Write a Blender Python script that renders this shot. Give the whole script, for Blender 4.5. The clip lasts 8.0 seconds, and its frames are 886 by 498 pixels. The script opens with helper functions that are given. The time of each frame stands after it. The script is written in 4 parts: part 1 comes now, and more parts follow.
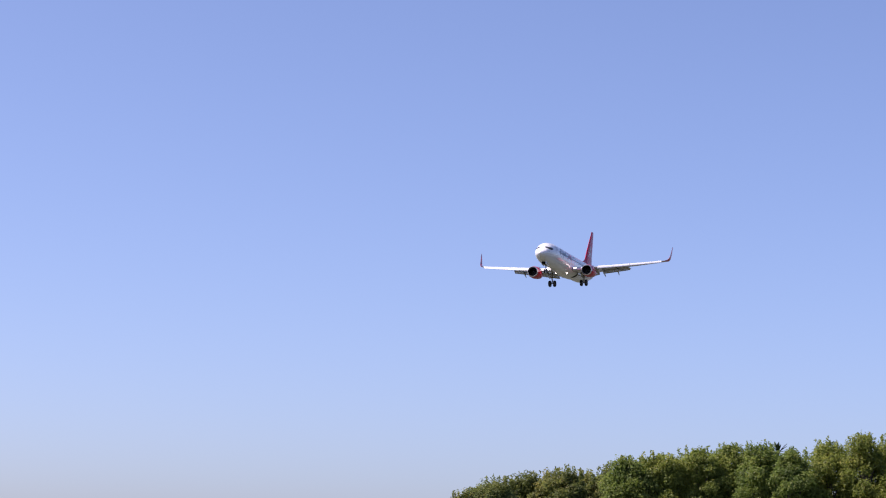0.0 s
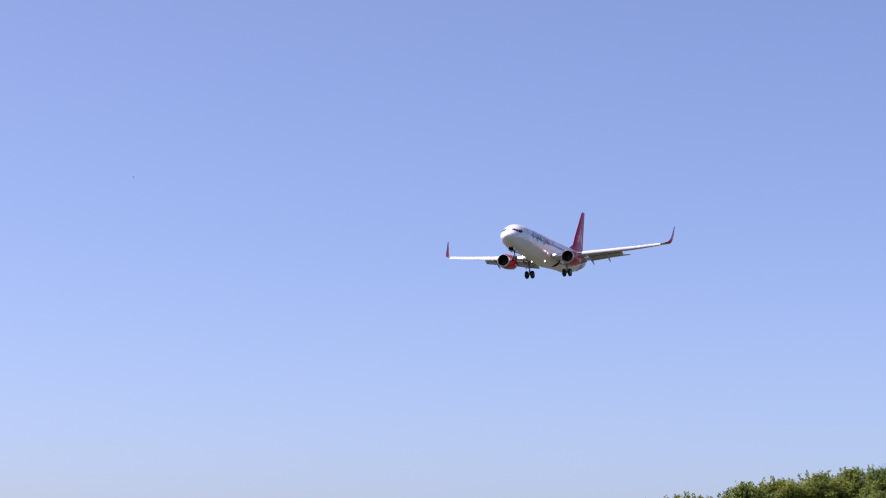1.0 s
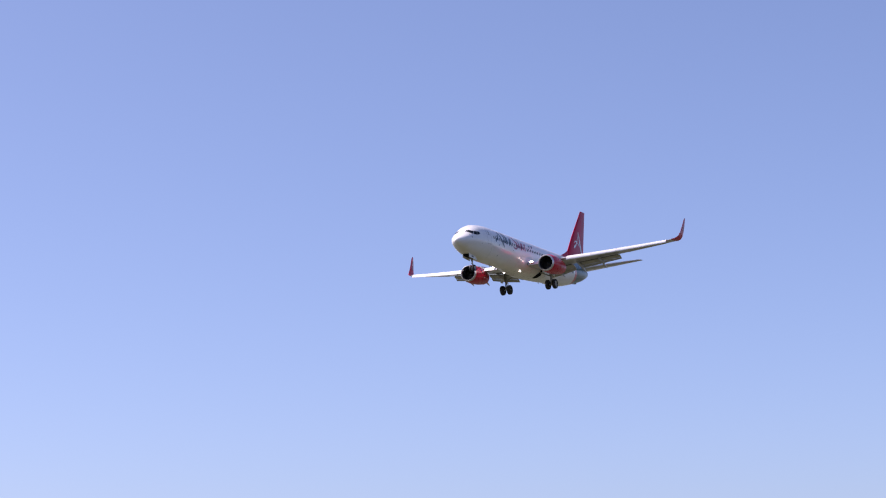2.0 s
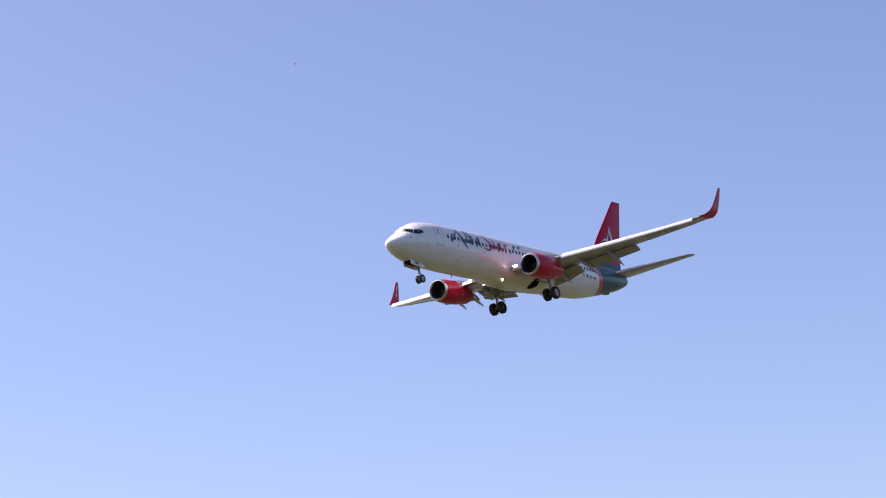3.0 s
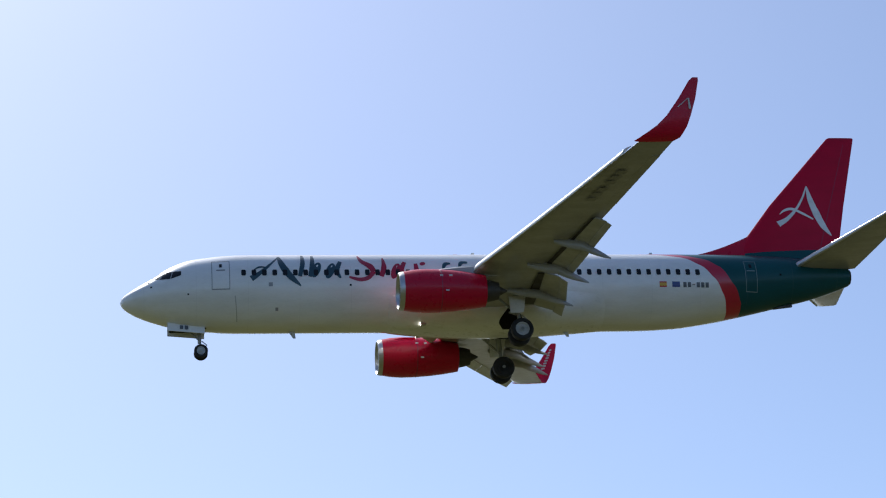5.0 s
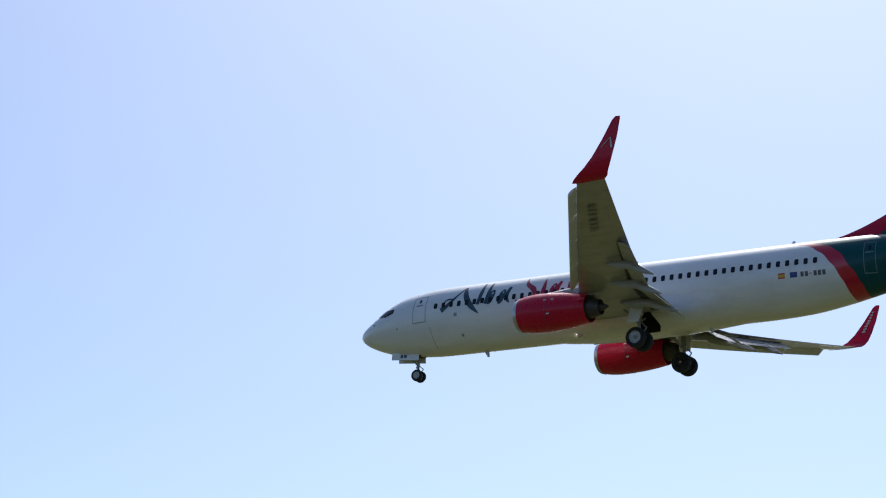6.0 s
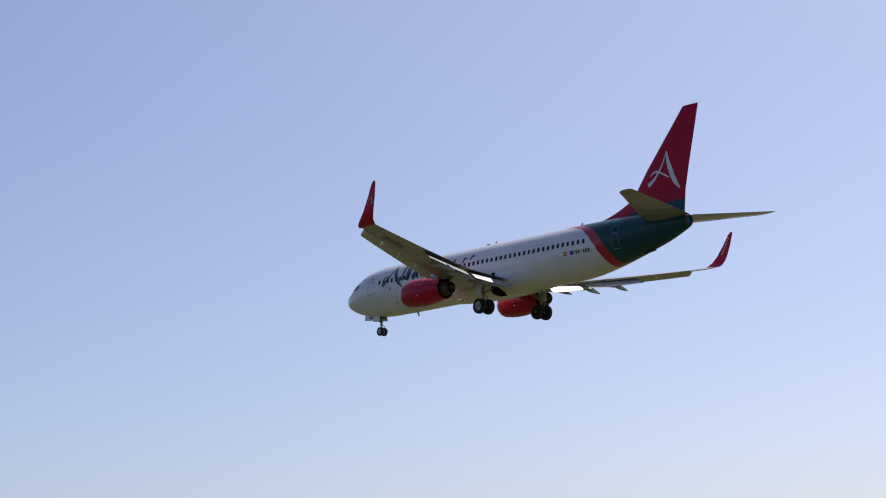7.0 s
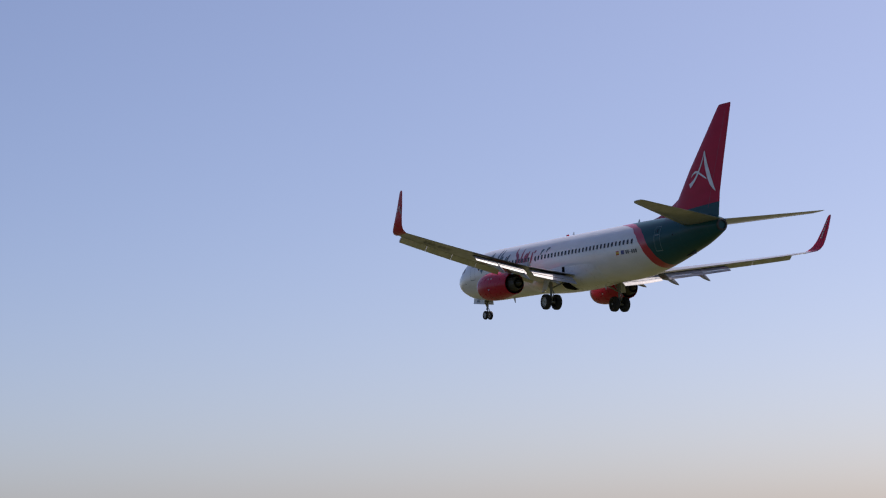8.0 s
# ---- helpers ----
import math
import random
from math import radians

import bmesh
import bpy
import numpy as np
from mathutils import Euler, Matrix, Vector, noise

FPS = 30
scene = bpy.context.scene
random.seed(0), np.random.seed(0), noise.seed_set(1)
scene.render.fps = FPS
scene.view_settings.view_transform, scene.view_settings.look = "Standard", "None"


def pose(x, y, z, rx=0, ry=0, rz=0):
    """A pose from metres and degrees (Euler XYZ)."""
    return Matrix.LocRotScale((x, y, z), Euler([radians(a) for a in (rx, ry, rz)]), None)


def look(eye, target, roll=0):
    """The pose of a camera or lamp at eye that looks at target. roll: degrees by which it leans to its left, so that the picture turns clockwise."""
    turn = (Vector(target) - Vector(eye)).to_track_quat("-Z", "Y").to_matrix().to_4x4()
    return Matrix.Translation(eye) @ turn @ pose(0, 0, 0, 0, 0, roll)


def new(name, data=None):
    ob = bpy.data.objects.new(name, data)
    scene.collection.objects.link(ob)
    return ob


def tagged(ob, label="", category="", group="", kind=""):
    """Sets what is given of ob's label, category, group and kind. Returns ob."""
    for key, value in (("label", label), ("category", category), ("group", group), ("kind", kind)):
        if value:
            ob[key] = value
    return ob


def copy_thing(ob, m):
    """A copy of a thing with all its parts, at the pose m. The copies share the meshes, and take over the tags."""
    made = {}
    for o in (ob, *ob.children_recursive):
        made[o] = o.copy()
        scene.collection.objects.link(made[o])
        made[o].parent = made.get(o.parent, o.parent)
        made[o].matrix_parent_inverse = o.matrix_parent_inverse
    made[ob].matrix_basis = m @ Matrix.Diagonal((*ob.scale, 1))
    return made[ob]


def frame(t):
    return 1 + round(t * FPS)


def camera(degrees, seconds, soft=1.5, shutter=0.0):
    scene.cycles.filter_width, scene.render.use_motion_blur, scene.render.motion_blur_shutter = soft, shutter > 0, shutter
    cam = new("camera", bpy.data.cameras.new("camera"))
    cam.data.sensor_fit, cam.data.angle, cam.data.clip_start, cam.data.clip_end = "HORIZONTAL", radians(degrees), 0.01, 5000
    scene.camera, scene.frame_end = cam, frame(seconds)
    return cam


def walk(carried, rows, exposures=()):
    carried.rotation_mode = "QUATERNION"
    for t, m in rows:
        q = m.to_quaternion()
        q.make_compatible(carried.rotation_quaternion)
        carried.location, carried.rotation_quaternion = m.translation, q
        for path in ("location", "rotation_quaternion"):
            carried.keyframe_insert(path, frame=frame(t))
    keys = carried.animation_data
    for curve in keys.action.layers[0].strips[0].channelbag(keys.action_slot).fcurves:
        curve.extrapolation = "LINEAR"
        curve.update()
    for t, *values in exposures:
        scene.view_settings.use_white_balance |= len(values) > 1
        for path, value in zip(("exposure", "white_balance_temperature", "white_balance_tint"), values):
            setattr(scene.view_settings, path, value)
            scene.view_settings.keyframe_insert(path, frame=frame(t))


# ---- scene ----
# ---- camera ----
cam = camera(22.39, 8.0, soft=1.15)

CAMERA_ROWS = [
    (0.00, 0.00, 0.00, 1.60, -71.017, 8.637, 1.350),
    (0.20, 0.00, 0.00, 1.60, -70.352, 8.603, 1.441),
    (0.50, 0.00, 0.00, 1.60, -69.370, 8.763, 1.495),
    (1.00, 0.00, 0.00, 1.60, -68.065, 9.360, 0.535),
    (1.20, 0.00, 0.00, 1.60, -67.585, 9.494, -0.144),
    (1.50, 0.00, 0.00, 1.60, -66.738, 10.252, -0.715),
    (1.70, 0.00, 0.00, 1.60, -65.130, 10.530, -0.994),
    (2.05, 0.00, 0.00, 1.60, -63.121, 11.222, -2.215),
    (2.40, 0.00, 0.00, 1.60, -60.859, 12.082, -4.451),
    (2.80, 0.00, 0.00, 1.60, -57.375, 13.131, -5.971),
    (3.00, 0.00, 0.00, 1.60, -54.656, 13.659, -6.223),
    (3.50, 0.00, 0.00, 1.60, -46.111, 15.137, -5.816),
    (3.70, 0.00, 0.00, 1.60, -42.384, 16.102, -6.208),
    (3.80, 0.00, 0.00, 1.60, -40.233, 16.727, -6.421),
    (3.90, 0.00, 0.00, 1.60, -37.786, 17.267, -6.528),
    (4.00, 0.00, 0.00, 1.60, -35.032, 17.864, -6.436),
    (4.20, 0.00, 0.00, 1.60, -30.144, 18.755, -5.796),
    (4.50, 0.00, 0.00, 1.60, -24.163, 19.558, -5.280),
    (4.70, 0.00, 0.00, 1.60, -19.806, 19.913, -4.613),
    (4.95, 0.00, 0.00, 1.60, -10.514, 19.974, -4.169),
    (5.25, 0.00, 0.00, 1.60, 1.854, 19.130, -2.920),
    (5.55, 0.00, 0.00, 1.60, 14.156, 17.606, -1.673),
    (5.80, 0.00, 0.00, 1.60, 23.312, 16.201, -1.229),
    (5.90, 0.00, 0.00, 1.60, 28.098, 16.256, -0.342),
    (6.00, 0.00, 0.00, 1.60, 32.487, 16.367, 0.596),
    (6.10, 0.00, 0.00, 1.60, 35.225, 16.086, 0.817),
    (6.20, 0.00, 0.00, 1.60, 38.369, 15.802, 0.554),
    (6.30, 0.00, 0.00, 1.60, 40.362, 14.570, 0.147),
    (6.40, 0.00, 0.00, 1.60, 42.204, 13.836, -0.343),
    (6.50, 0.00, 0.00, 1.60, 43.741, 13.358, -0.888),
    (6.60, 0.00, 0.00, 1.60, 44.823, 13.336, -1.431),
    (6.70, -0.01, 0.01, 1.60, 45.519, 12.784, -1.941),
    (6.80, -0.05, 0.04, 1.61, 47.133, 12.198, -2.381),
    (6.90, -0.12, 0.08, 1.61, 49.293, 11.256, -2.714),
    (7.00, -0.23, 0.16, 1.63, 51.290, 10.286, -2.915),
    (7.10, -1.41, 1.02, 1.79, 53.476, 9.260, -3.005),
    (7.20, -3.87, 2.81, 2.13, 55.674, 8.744, -2.954),
    (7.30, -6.58, 4.78, 2.50, 56.962, 8.563, -2.752),
    (7.40, -9.35, 6.78, 2.89, 57.988, 8.579, -2.466),
    (7.50, -12.19, 8.83, 3.28, 59.162, 8.655, -2.197),
    (7.60, -15.10, 10.93, 3.68, 60.571, 8.678, -1.933),
    (7.70, -18.06, 13.08, 4.09, 62.057, 8.587, -1.774),
    (7.80, -21.07, 15.27, 4.50, 63.576, 8.413, -1.698),
    (7.90, -24.11, 17.47, 4.91, 64.765, 8.184, -1.679),
    (8.00, -27.16, 19.69, 5.33, 65.818, 7.927, -1.694),
]
PLANE_ROWS = [
    (0.00, 375.46, 106.24, 58.67, -0.67, -0.34, 1.64),
    (1.00, 303.38, 106.24, 54.52, -0.92, -0.85, 1.69),
    (1.70, 253.01, 106.24, 51.63, -0.82, -0.96, 1.65),
    (2.80, 173.99, 106.24, 47.08, -1.12, -0.16, 1.09),
    (3.00, 159.65, 106.24, 46.25, -1.10, -0.13, 1.01),
    (3.50, 123.80, 106.24, 44.19, -1.01, -0.25, 0.95),
    (4.00, 87.99, 106.24, 42.13, -1.43, 0.24, 0.91),
    (4.20, 73.67, 106.24, 41.31, -1.61, 0.43, 0.89),
    (4.50, 52.21, 106.24, 40.07, -1.82, 0.72, 0.82),
    (4.70, 37.91, 106.24, 39.25, -1.90, 0.81, 0.92),
    (5.80, -40.65, 106.24, 34.73, -1.68, 1.00, 1.63),
    (6.00, -54.91, 106.24, 33.91, -1.75, 1.05, 1.63),
    (6.50, -90.56, 106.24, 31.86, -1.14, 1.43, 2.01),
    (7.00, -126.16, 106.24, 29.81, -0.94, 1.69, 1.81),
    (7.20, -137.84, 103.97, 29.03, -0.83, 1.81, 1.99),
    (7.50, -150.54, 98.57, 28.15, -0.52, 2.23, 2.27),
    (8.00, -172.31, 95.47, 26.96, -0.26, 2.71, 2.21),
]


def aim(x, y, z, turn, tilt, roll):
    return pose(x, y, z, 90 + tilt, 0, turn) @ pose(0, 0, 0, 0, 0, roll)


EXPOSURES = [(0.0, 0.30, 6600, 31), (1.7, 0.30, 6720, 31), (3.0, 0.43, 7000, 26), (3.5, 0.44, 6960, 20), (4.0, 0.42, 6860, 14), (4.5, 0.35, 6620, 11), (4.7, 0.32, 6560, 10),
             (4.95, 0.12, 6480, 9), (5.3, -0.14, 6350, 8), (5.6, -0.15, 6300, 6), (5.8, -0.11, 6300, 6), (6.0, -0.13, 6320, 8), (6.5, -0.36, 6560, 13), (7.2, -0.40, 6850, 20), (8.0, -0.36, 6960, 23)]
walk(cam, [(r[0], aim(*r[1:])) for r in CAMERA_ROWS], EXPOSURES)

# ---- light ----
SUN_HEADING, SUN_HEIGHT = 338.0, 49.0   # degrees clockwise from +y, degrees above the horizon
sun_way = Vector((math.sin(radians(SUN_HEADING)) * math.cos(radians(SUN_HEIGHT)),
                  math.cos(radians(SUN_HEADING)) * math.cos(radians(SUN_HEIGHT)),
                  math.sin(radians(SUN_HEIGHT))))
world = bpy.data.worlds.new("sky")
scene.world = world
world.use_nodes = True
sky = world.node_tree.nodes.new("ShaderNodeTexSky")
sky.sky_type, sky.sun_disc = "NISHITA", False
sky.sun_elevation, sky.sun_rotation = radians(SUN_HEIGHT), radians(SUN_HEADING)
sky.altitude, sky.air_density, sky.dust_density, sky.ozone_density = 0, 0.72, 1.55, 5.0
background = world.node_tree.nodes["Background"]
background.inputs["Strength"].default_value = 0.15
world.node_tree.links.new(sky.outputs[0], background.inputs["Color"])
sun = new("sun", bpy.data.lights.new("sun", "SUN"))
sun.data.energy, sun.data.angle, sun.data.color = 5.0, radians(0.53), (1.0, 0.985, 0.93)
sun.matrix_world = look(sun_way * 500, (0, 0, 0))


# ---- materials ----
def graph(name):
    m = bpy.data.materials.new(name)
    m.use_nodes = True
    return m, m.node_tree, m.node_tree.nodes["Principled BSDF"]


def node(tree, kind, **settings):
    n = tree.nodes.new(kind)
    for key, value in settings.items():
        if key in n.inputs:
            n.inputs[key].default_value = value
    return n


def ramp(tree, fac, stops, mode="LINEAR"):
    r = tree.nodes.new("ShaderNodeValToRGB")
    r.color_ramp.interpolation = mode
    while len(r.color_ramp.elements) < len(stops):
        r.color_ramp.elements.new(0.5)
    for e, (p, c) in zip(r.color_ramp.elements, stops):
        e.position = p
        e.color = (*c, 1) if len(c) == 3 else c
    tree.links.new(fac, r.inputs[0])
    return r.outputs[0]


def mix(tree, fac, a, b, blend="MIX"):
    n = tree.nodes.new("ShaderNodeMix")
    n.data_type, n.blend_type = "RGBA", blend
    for value, socket in ((fac, n.inputs[0]), (a, n.inputs[6]), (b, n.inputs[7])):
        if isinstance(value, (int, float)):
            socket.default_value = value
        elif isinstance(value, tuple):
            socket.default_value = (*value, 1)
        else:
            tree.links.new(value, socket)
    return n.outputs[2]


def calc(tree, op, a, b=0.0):
    n = tree.nodes.new("ShaderNodeMath")
    n.operation = op
    for value, socket in ((a, n.inputs[0]), (b, n.inputs[1])):
        if isinstance(value, (int, float)):
            socket.default_value = value
        else:
            tree.links.new(value, socket)
    return n.outputs[0]


def place(tree, scale=(1, 1, 1)):
    c = tree.nodes.new("ShaderNodeTexCoord")
    m = tree.nodes.new("ShaderNodeMapping")
    m.inputs["Scale"].default_value = scale
    tree.links.new(c.outputs["Object"], m.inputs["Vector"])
    return m.outputs[0]


def grime(tree, colour, dirt=0.18, stretch=(0.5, 1.6, 1.6)):
    """Streaks along the airflow and fine grain over a painted skin."""
    wide = node(tree, "ShaderNodeTexNoise", Scale=1.1, Detail=5.0, Roughness=0.6)
    tree.links.new(place(tree, stretch), wide.inputs["Vector"])
    fine = node(tree, "ShaderNodeTexNoise", Scale=14.0, Detail=3.0)
    tree.links.new(place(tree, (0.4, 1, 1)), fine.inputs["Vector"])
    a = ramp(tree, wide.outputs[0], [(0.35, (1, 1, 1)), (0.75, (1 - dirt, 1 - dirt, 1 - dirt * 1.15))])
    b = ramp(tree, fine.outputs[0], [(0.4, (1, 1, 1)), (0.8, (1 - dirt * 0.4,) * 3)])
    return mix(tree, 1.0, mix(tree, 1.0, colour, a, "MULTIPLY"), b, "MULTIPLY")


def paint(name, colour, rough=0.3, dirt=0.15, metal=0.0, coat=0.35, gloss=0.5):
    m, t, p = graph(name)
    t.links.new(grime(t, colour, dirt), p.inputs["Base Color"])
    n = node(t, "ShaderNodeTexNoise", Scale=3.0, Detail=4.0)
    t.links.new(place(t), n.inputs["Vector"])
    r = ramp(t, n.outputs[0], [(0.3, (rough * 0.8,) * 3), (0.7, (min(1, rough * 1.3),) * 3)])
    t.links.new(r, p.inputs["Roughness"])
    p.inputs["Metallic"].default_value = metal
    p.inputs["Coat Weight"].default_value = coat
    p.inputs["Specular IOR Level"].default_value = gloss
    p.inputs["Coat Roughness"].default_value = 0.08
    bump = node(t, "ShaderNodeBump", Strength=0.04, Distance=0.02)
    w = node(t, "ShaderNodeTexNoise", Scale=0.9, Detail=2.0)
    t.links.new(place(t), w.inputs["Vector"])
    t.links.new(w.outputs[0], bump.inputs["Height"])
    t.links.new(bump.outputs[0], p.inputs["Normal"])
    return m


def glow(name, colour, strength):
    m, t, p = graph(name)
    p.inputs["Base Color"].default_value = (*colour, 1)
    p.inputs["Emission Color"].default_value = (*colour, 1)
    p.inputs["Emission Strength"].default_value = strength
    return m


WHITE, RED, TEAL = (0.85, 0.85, 0.845), (0.57, 0.004, 0.038), (0.006, 0.085, 0.095)
white_paint = paint("white_paint", WHITE)
red_paint = paint("red_paint", RED, 0.3, 0.12, 0.0, 0.14, 0.25)
teal_paint = paint("teal_paint", TEAL, 0.3, 0.12, 0.0, 0.06, 0.3)
grey_paint = paint("grey_paint", (0.38, 0.38, 0.385), 0.35, 0.3, 0.0, 0.6)
flap_paint = paint("flap_paint", (0.44, 0.44, 0.44), 0.4, 0.3, 0.0, 0.2)
light_grey = paint("light_grey", (0.58, 0.58, 0.57), 0.4, 0.25, 0.0, 0.1)
# grey slats whitened, sunlight on the leading edge put into the base colour
sunlit_slat = paint("sunlit_slat", (0.82, 0.82, 0.81), 0.35, 0.2, 0.0, 0.2)
bare_metal = paint("bare_metal", (0.56, 0.56, 0.57), 0.36, 0.15, 0.85, 0.0)
dull_metal = paint("dull_metal", (0.085, 0.08, 0.078), 0.5, 0.3, 0.5, 0.0)
gear_paint = paint("gear_paint", (0.33, 0.34, 0.34), 0.45, 0.4, 0.0, 0.0)
rubber = paint("rubber", (0.018, 0.018, 0.019), 0.75, 0.3, 0.0, 0.0)
rim_paint = paint("rim_paint", (0.52, 0.53, 0.54), 0.45, 0.35, 0.2, 0.0)
# near-black for the shade painted at the wheel wells, and for small ports
shade_and_port_black = paint("shade_and_port_black", (0.010, 0.010, 0.010), 0.9, 0.3, 0.0, 0.0, 0.05)
duct_grey = paint("duct_grey", (0.030, 0.030, 0.040), 0.45, 0.2, 0.0, 0.0)
fan_metal = paint("fan_metal", (0.03, 0.03, 0.035), 0.4, 0.2, 0.6, 0.0)
window_glass = paint("window_glass", (0.012, 0.014, 0.018), 0.12, 0.1, 0.0, 0.0, 0.3)
ink_teal = paint("ink_teal", (0.012, 0.060, 0.085), 0.35, 0.1)
ink_crimson = paint("ink_crimson", (0.36, 0.005, 0.04), 0.35, 0.1)
ink_grey = paint("ink_grey", (0.10, 0.11, 0.13), 0.4, 0.1)
faint_ink = paint("faint_ink", (0.26, 0.26, 0.265), 0.5, 0.2)
seam_grey = paint("seam_grey", (0.52, 0.52, 0.53), 0.4, 0.2)
line_grey = paint("line_grey", (0.30, 0.31, 0.34), 0.4, 0.2)
line_pale = paint("line_pale", (0.16, 0.24, 0.25), 0.4, 0.2)
flag_yellow = paint("flag_yellow", (0.75, 0.45, 0.03), 0.4, 0.1)
flag_blue = paint("flag_blue", (0.02, 0.05, 0.25), 0.4, 0.1)
lamp_glow = glow("lamp_glow", (1.0, 0.93, 0.80), 7.0)


def livery():
    """White body, a curved red band and a dark teal tail."""
    m, t, p = graph("fuselage_livery")
    c = t.nodes.new("ShaderNodeTexCoord")
    s = t.nodes.new("ShaderNodeSeparateXYZ")
    t.links.new(c.outputs["Object"], s.inputs[0])
    x, z = calc(t, "ADD", s.outputs[0], 18.0), s.outputs[2]
    h = calc(t, "DIVIDE", calc(t, "ADD", z, 2.2), 4.2)

    def edge(points):
        stops = [((q + 2.2) / 4.2, ((v - 24.0) / 8.0,) * 3) for q, v in points]
        along = calc(t, "ADD", calc(t, "MULTIPLY", ramp(t, h, stops, "CARDINAL"), 8.0), 24.0)
        return calc(t, "MULTIPLY", calc(t, "SUBTRACT", x, along), 30.0)

    def step(v):
        n = t.nodes.new("ShaderNodeClamp")
        t.links.new(v, n.inputs[0])
        return n.outputs[0]

    band = step(edge([(-2.0, 30.75), (-1.41, 30.65), (-0.74, 30.4), (0.04, 29.95), (0.75, 29.3), (1.3, 28.4), (1.6, 27.0), (1.86, 25.4)]))
    tail = step(edge([(-2.0, 31.5), (-1.3, 31.45), (-0.99, 31.35), (-0.25, 30.95), (0.69, 30.3), (1.2, 29.5), (1.6, 28.2), (1.86, 26.9)]))
    colour = mix(t, tail, mix(t, band, WHITE, RED), TEAL)
    # faint joints of the skin every few metres
    joint = calc(t, "LESS_THAN", calc(t, "ABSOLUTE", calc(t, "SUBTRACT", calc(t, "FRACT", calc(t, "DIVIDE", x, 2.54)), 0.5)), 0.004)
    colour = mix(t, calc(t, "MULTIPLY", joint, 0.12), colour, (0.25, 0.25, 0.25))
    t.links.new(grime(t, colour, 0.14, (0.35, 1.2, 1.2)), p.inputs["Base Color"])
    p.inputs["Roughness"].default_value = 0.28
    t.links.new(calc(t, "SUBTRACT", 0.5, calc(t, "MULTIPLY", tail, 0.32)), p.inputs["Specular IOR Level"])
    t.links.new(calc(t, "SUBTRACT", 0.6, calc(t, "MULTIPLY", tail, 0.5)), p.inputs["Coat Weight"])
    p.inputs["Coat Roughness"].default_value = 0.16
    bump = node(t, "ShaderNodeBump", Strength=0.05, Distance=0.02)
    w = node(t, "ShaderNodeTexNoise", Scale=1.2, Detail=2.0)
    t.links.new(place(t), w.inputs["Vector"])
    t.links.new(w.outputs[0], bump.inputs["Height"])
    t.links.new(bump.outputs[0], p.inputs["Normal"])
    return m


def fin_livery():
    m, t, p = graph("fin_livery")
    c = t.nodes.new("ShaderNodeTexCoord")
    s = t.nodes.new("ShaderNodeSeparateXYZ")
    t.links.new(c.outputs["Object"], s.inputs[0])
    low = calc(t, "LESS_THAN", calc(t, "SUBTRACT", s.outputs[2], calc(t, "MULTIPLY", calc(t, "SUBTRACT", s.outputs[0], 14.0), 0.06)), 1.95)
    t.links.new(grime(t, mix(t, low, RED, TEAL), 0.12), p.inputs["Base Color"])
    p.inputs["Roughness"].default_value = 0.32
    p.inputs["Specular IOR Level"].default_value = 0.15
    p.inputs["Coat Weight"].default_value = 0.06
    return m


def grass_material():
    m, t, p = graph("dry_grass")
    a = node(t, "ShaderNodeTexNoise", Scale=0.02, Detail=6.0, Roughness=0.65)
    b = node(t, "ShaderNodeTexNoise", Scale=1.5, Detail=6.0, Roughness=0.7)
    t.links.new(place(t), a.inputs["Vector"])
    t.links.new(place(t), b.inputs["Vector"])
    far = ramp(t, a.outputs[0], [(0.3, (0.038, 0.044, 0.008)), (0.5, (0.064, 0.066, 0.011)), (0.72, (0.090, 0.083, 0.016))])
    # greyer further east: unseen ground tinted to grey the bounce on the undersides
    spot = t.nodes.new("ShaderNodeSeparateXYZ")
    t.links.new(place(t), spot.inputs[0])
    east = calc(t, "ADD", calc(t, "MULTIPLY", calc(t, "SUBTRACT", spot.outputs[0], 175.0), 0.012), calc(t, "SUBTRACT", a.outputs[0], 0.5))
    # unseen darker stretch in the middle, added to dim the bounce onto the belly
    field = calc(t, "ADD", calc(t, "MULTIPLY", calc(t, "ADD", spot.outputs[0], 12.0), 0.025), calc(t, "SUBTRACT", a.outputs[0], 0.5))
    dim_bounce = ramp(t, a.outputs[0], [(0.3, (0.033, 0.033, 0.0012)), (0.7, (0.058, 0.052, 0.002))])
    far = mix(t, ramp(t, field, [(0.0, (0, 0, 0)), (1.0, (1, 1, 1))]), far, dim_bounce)
    grey_bounce = ramp(t, a.outputs[0], [(0.3, (0.048, 0.056, 0.034)), (0.7, (0.082, 0.088, 0.056))])
    far = mix(t, ramp(t, east, [(0.0, (0, 0, 0)), (1.0, (1, 1, 1))]), far, grey_bounce)
    near = ramp(t, b.outputs[0], [(0.3, (0.6, 0.62, 0.5)), (0.7, (1.1, 1.05, 1.0))])
    t.links.new(mix(t, 1.0, far, near, "MULTIPLY"), p.inputs["Base Color"])
    p.inputs["Roughness"].default_value = 0.95
    bump = node(t, "ShaderNodeBump", Strength=0.6, Distance=0.1)
    t.links.new(b.outputs[0], bump.inputs["Height"])
    t.links.new(bump.outputs[0], p.inputs["Normal"])
    return m


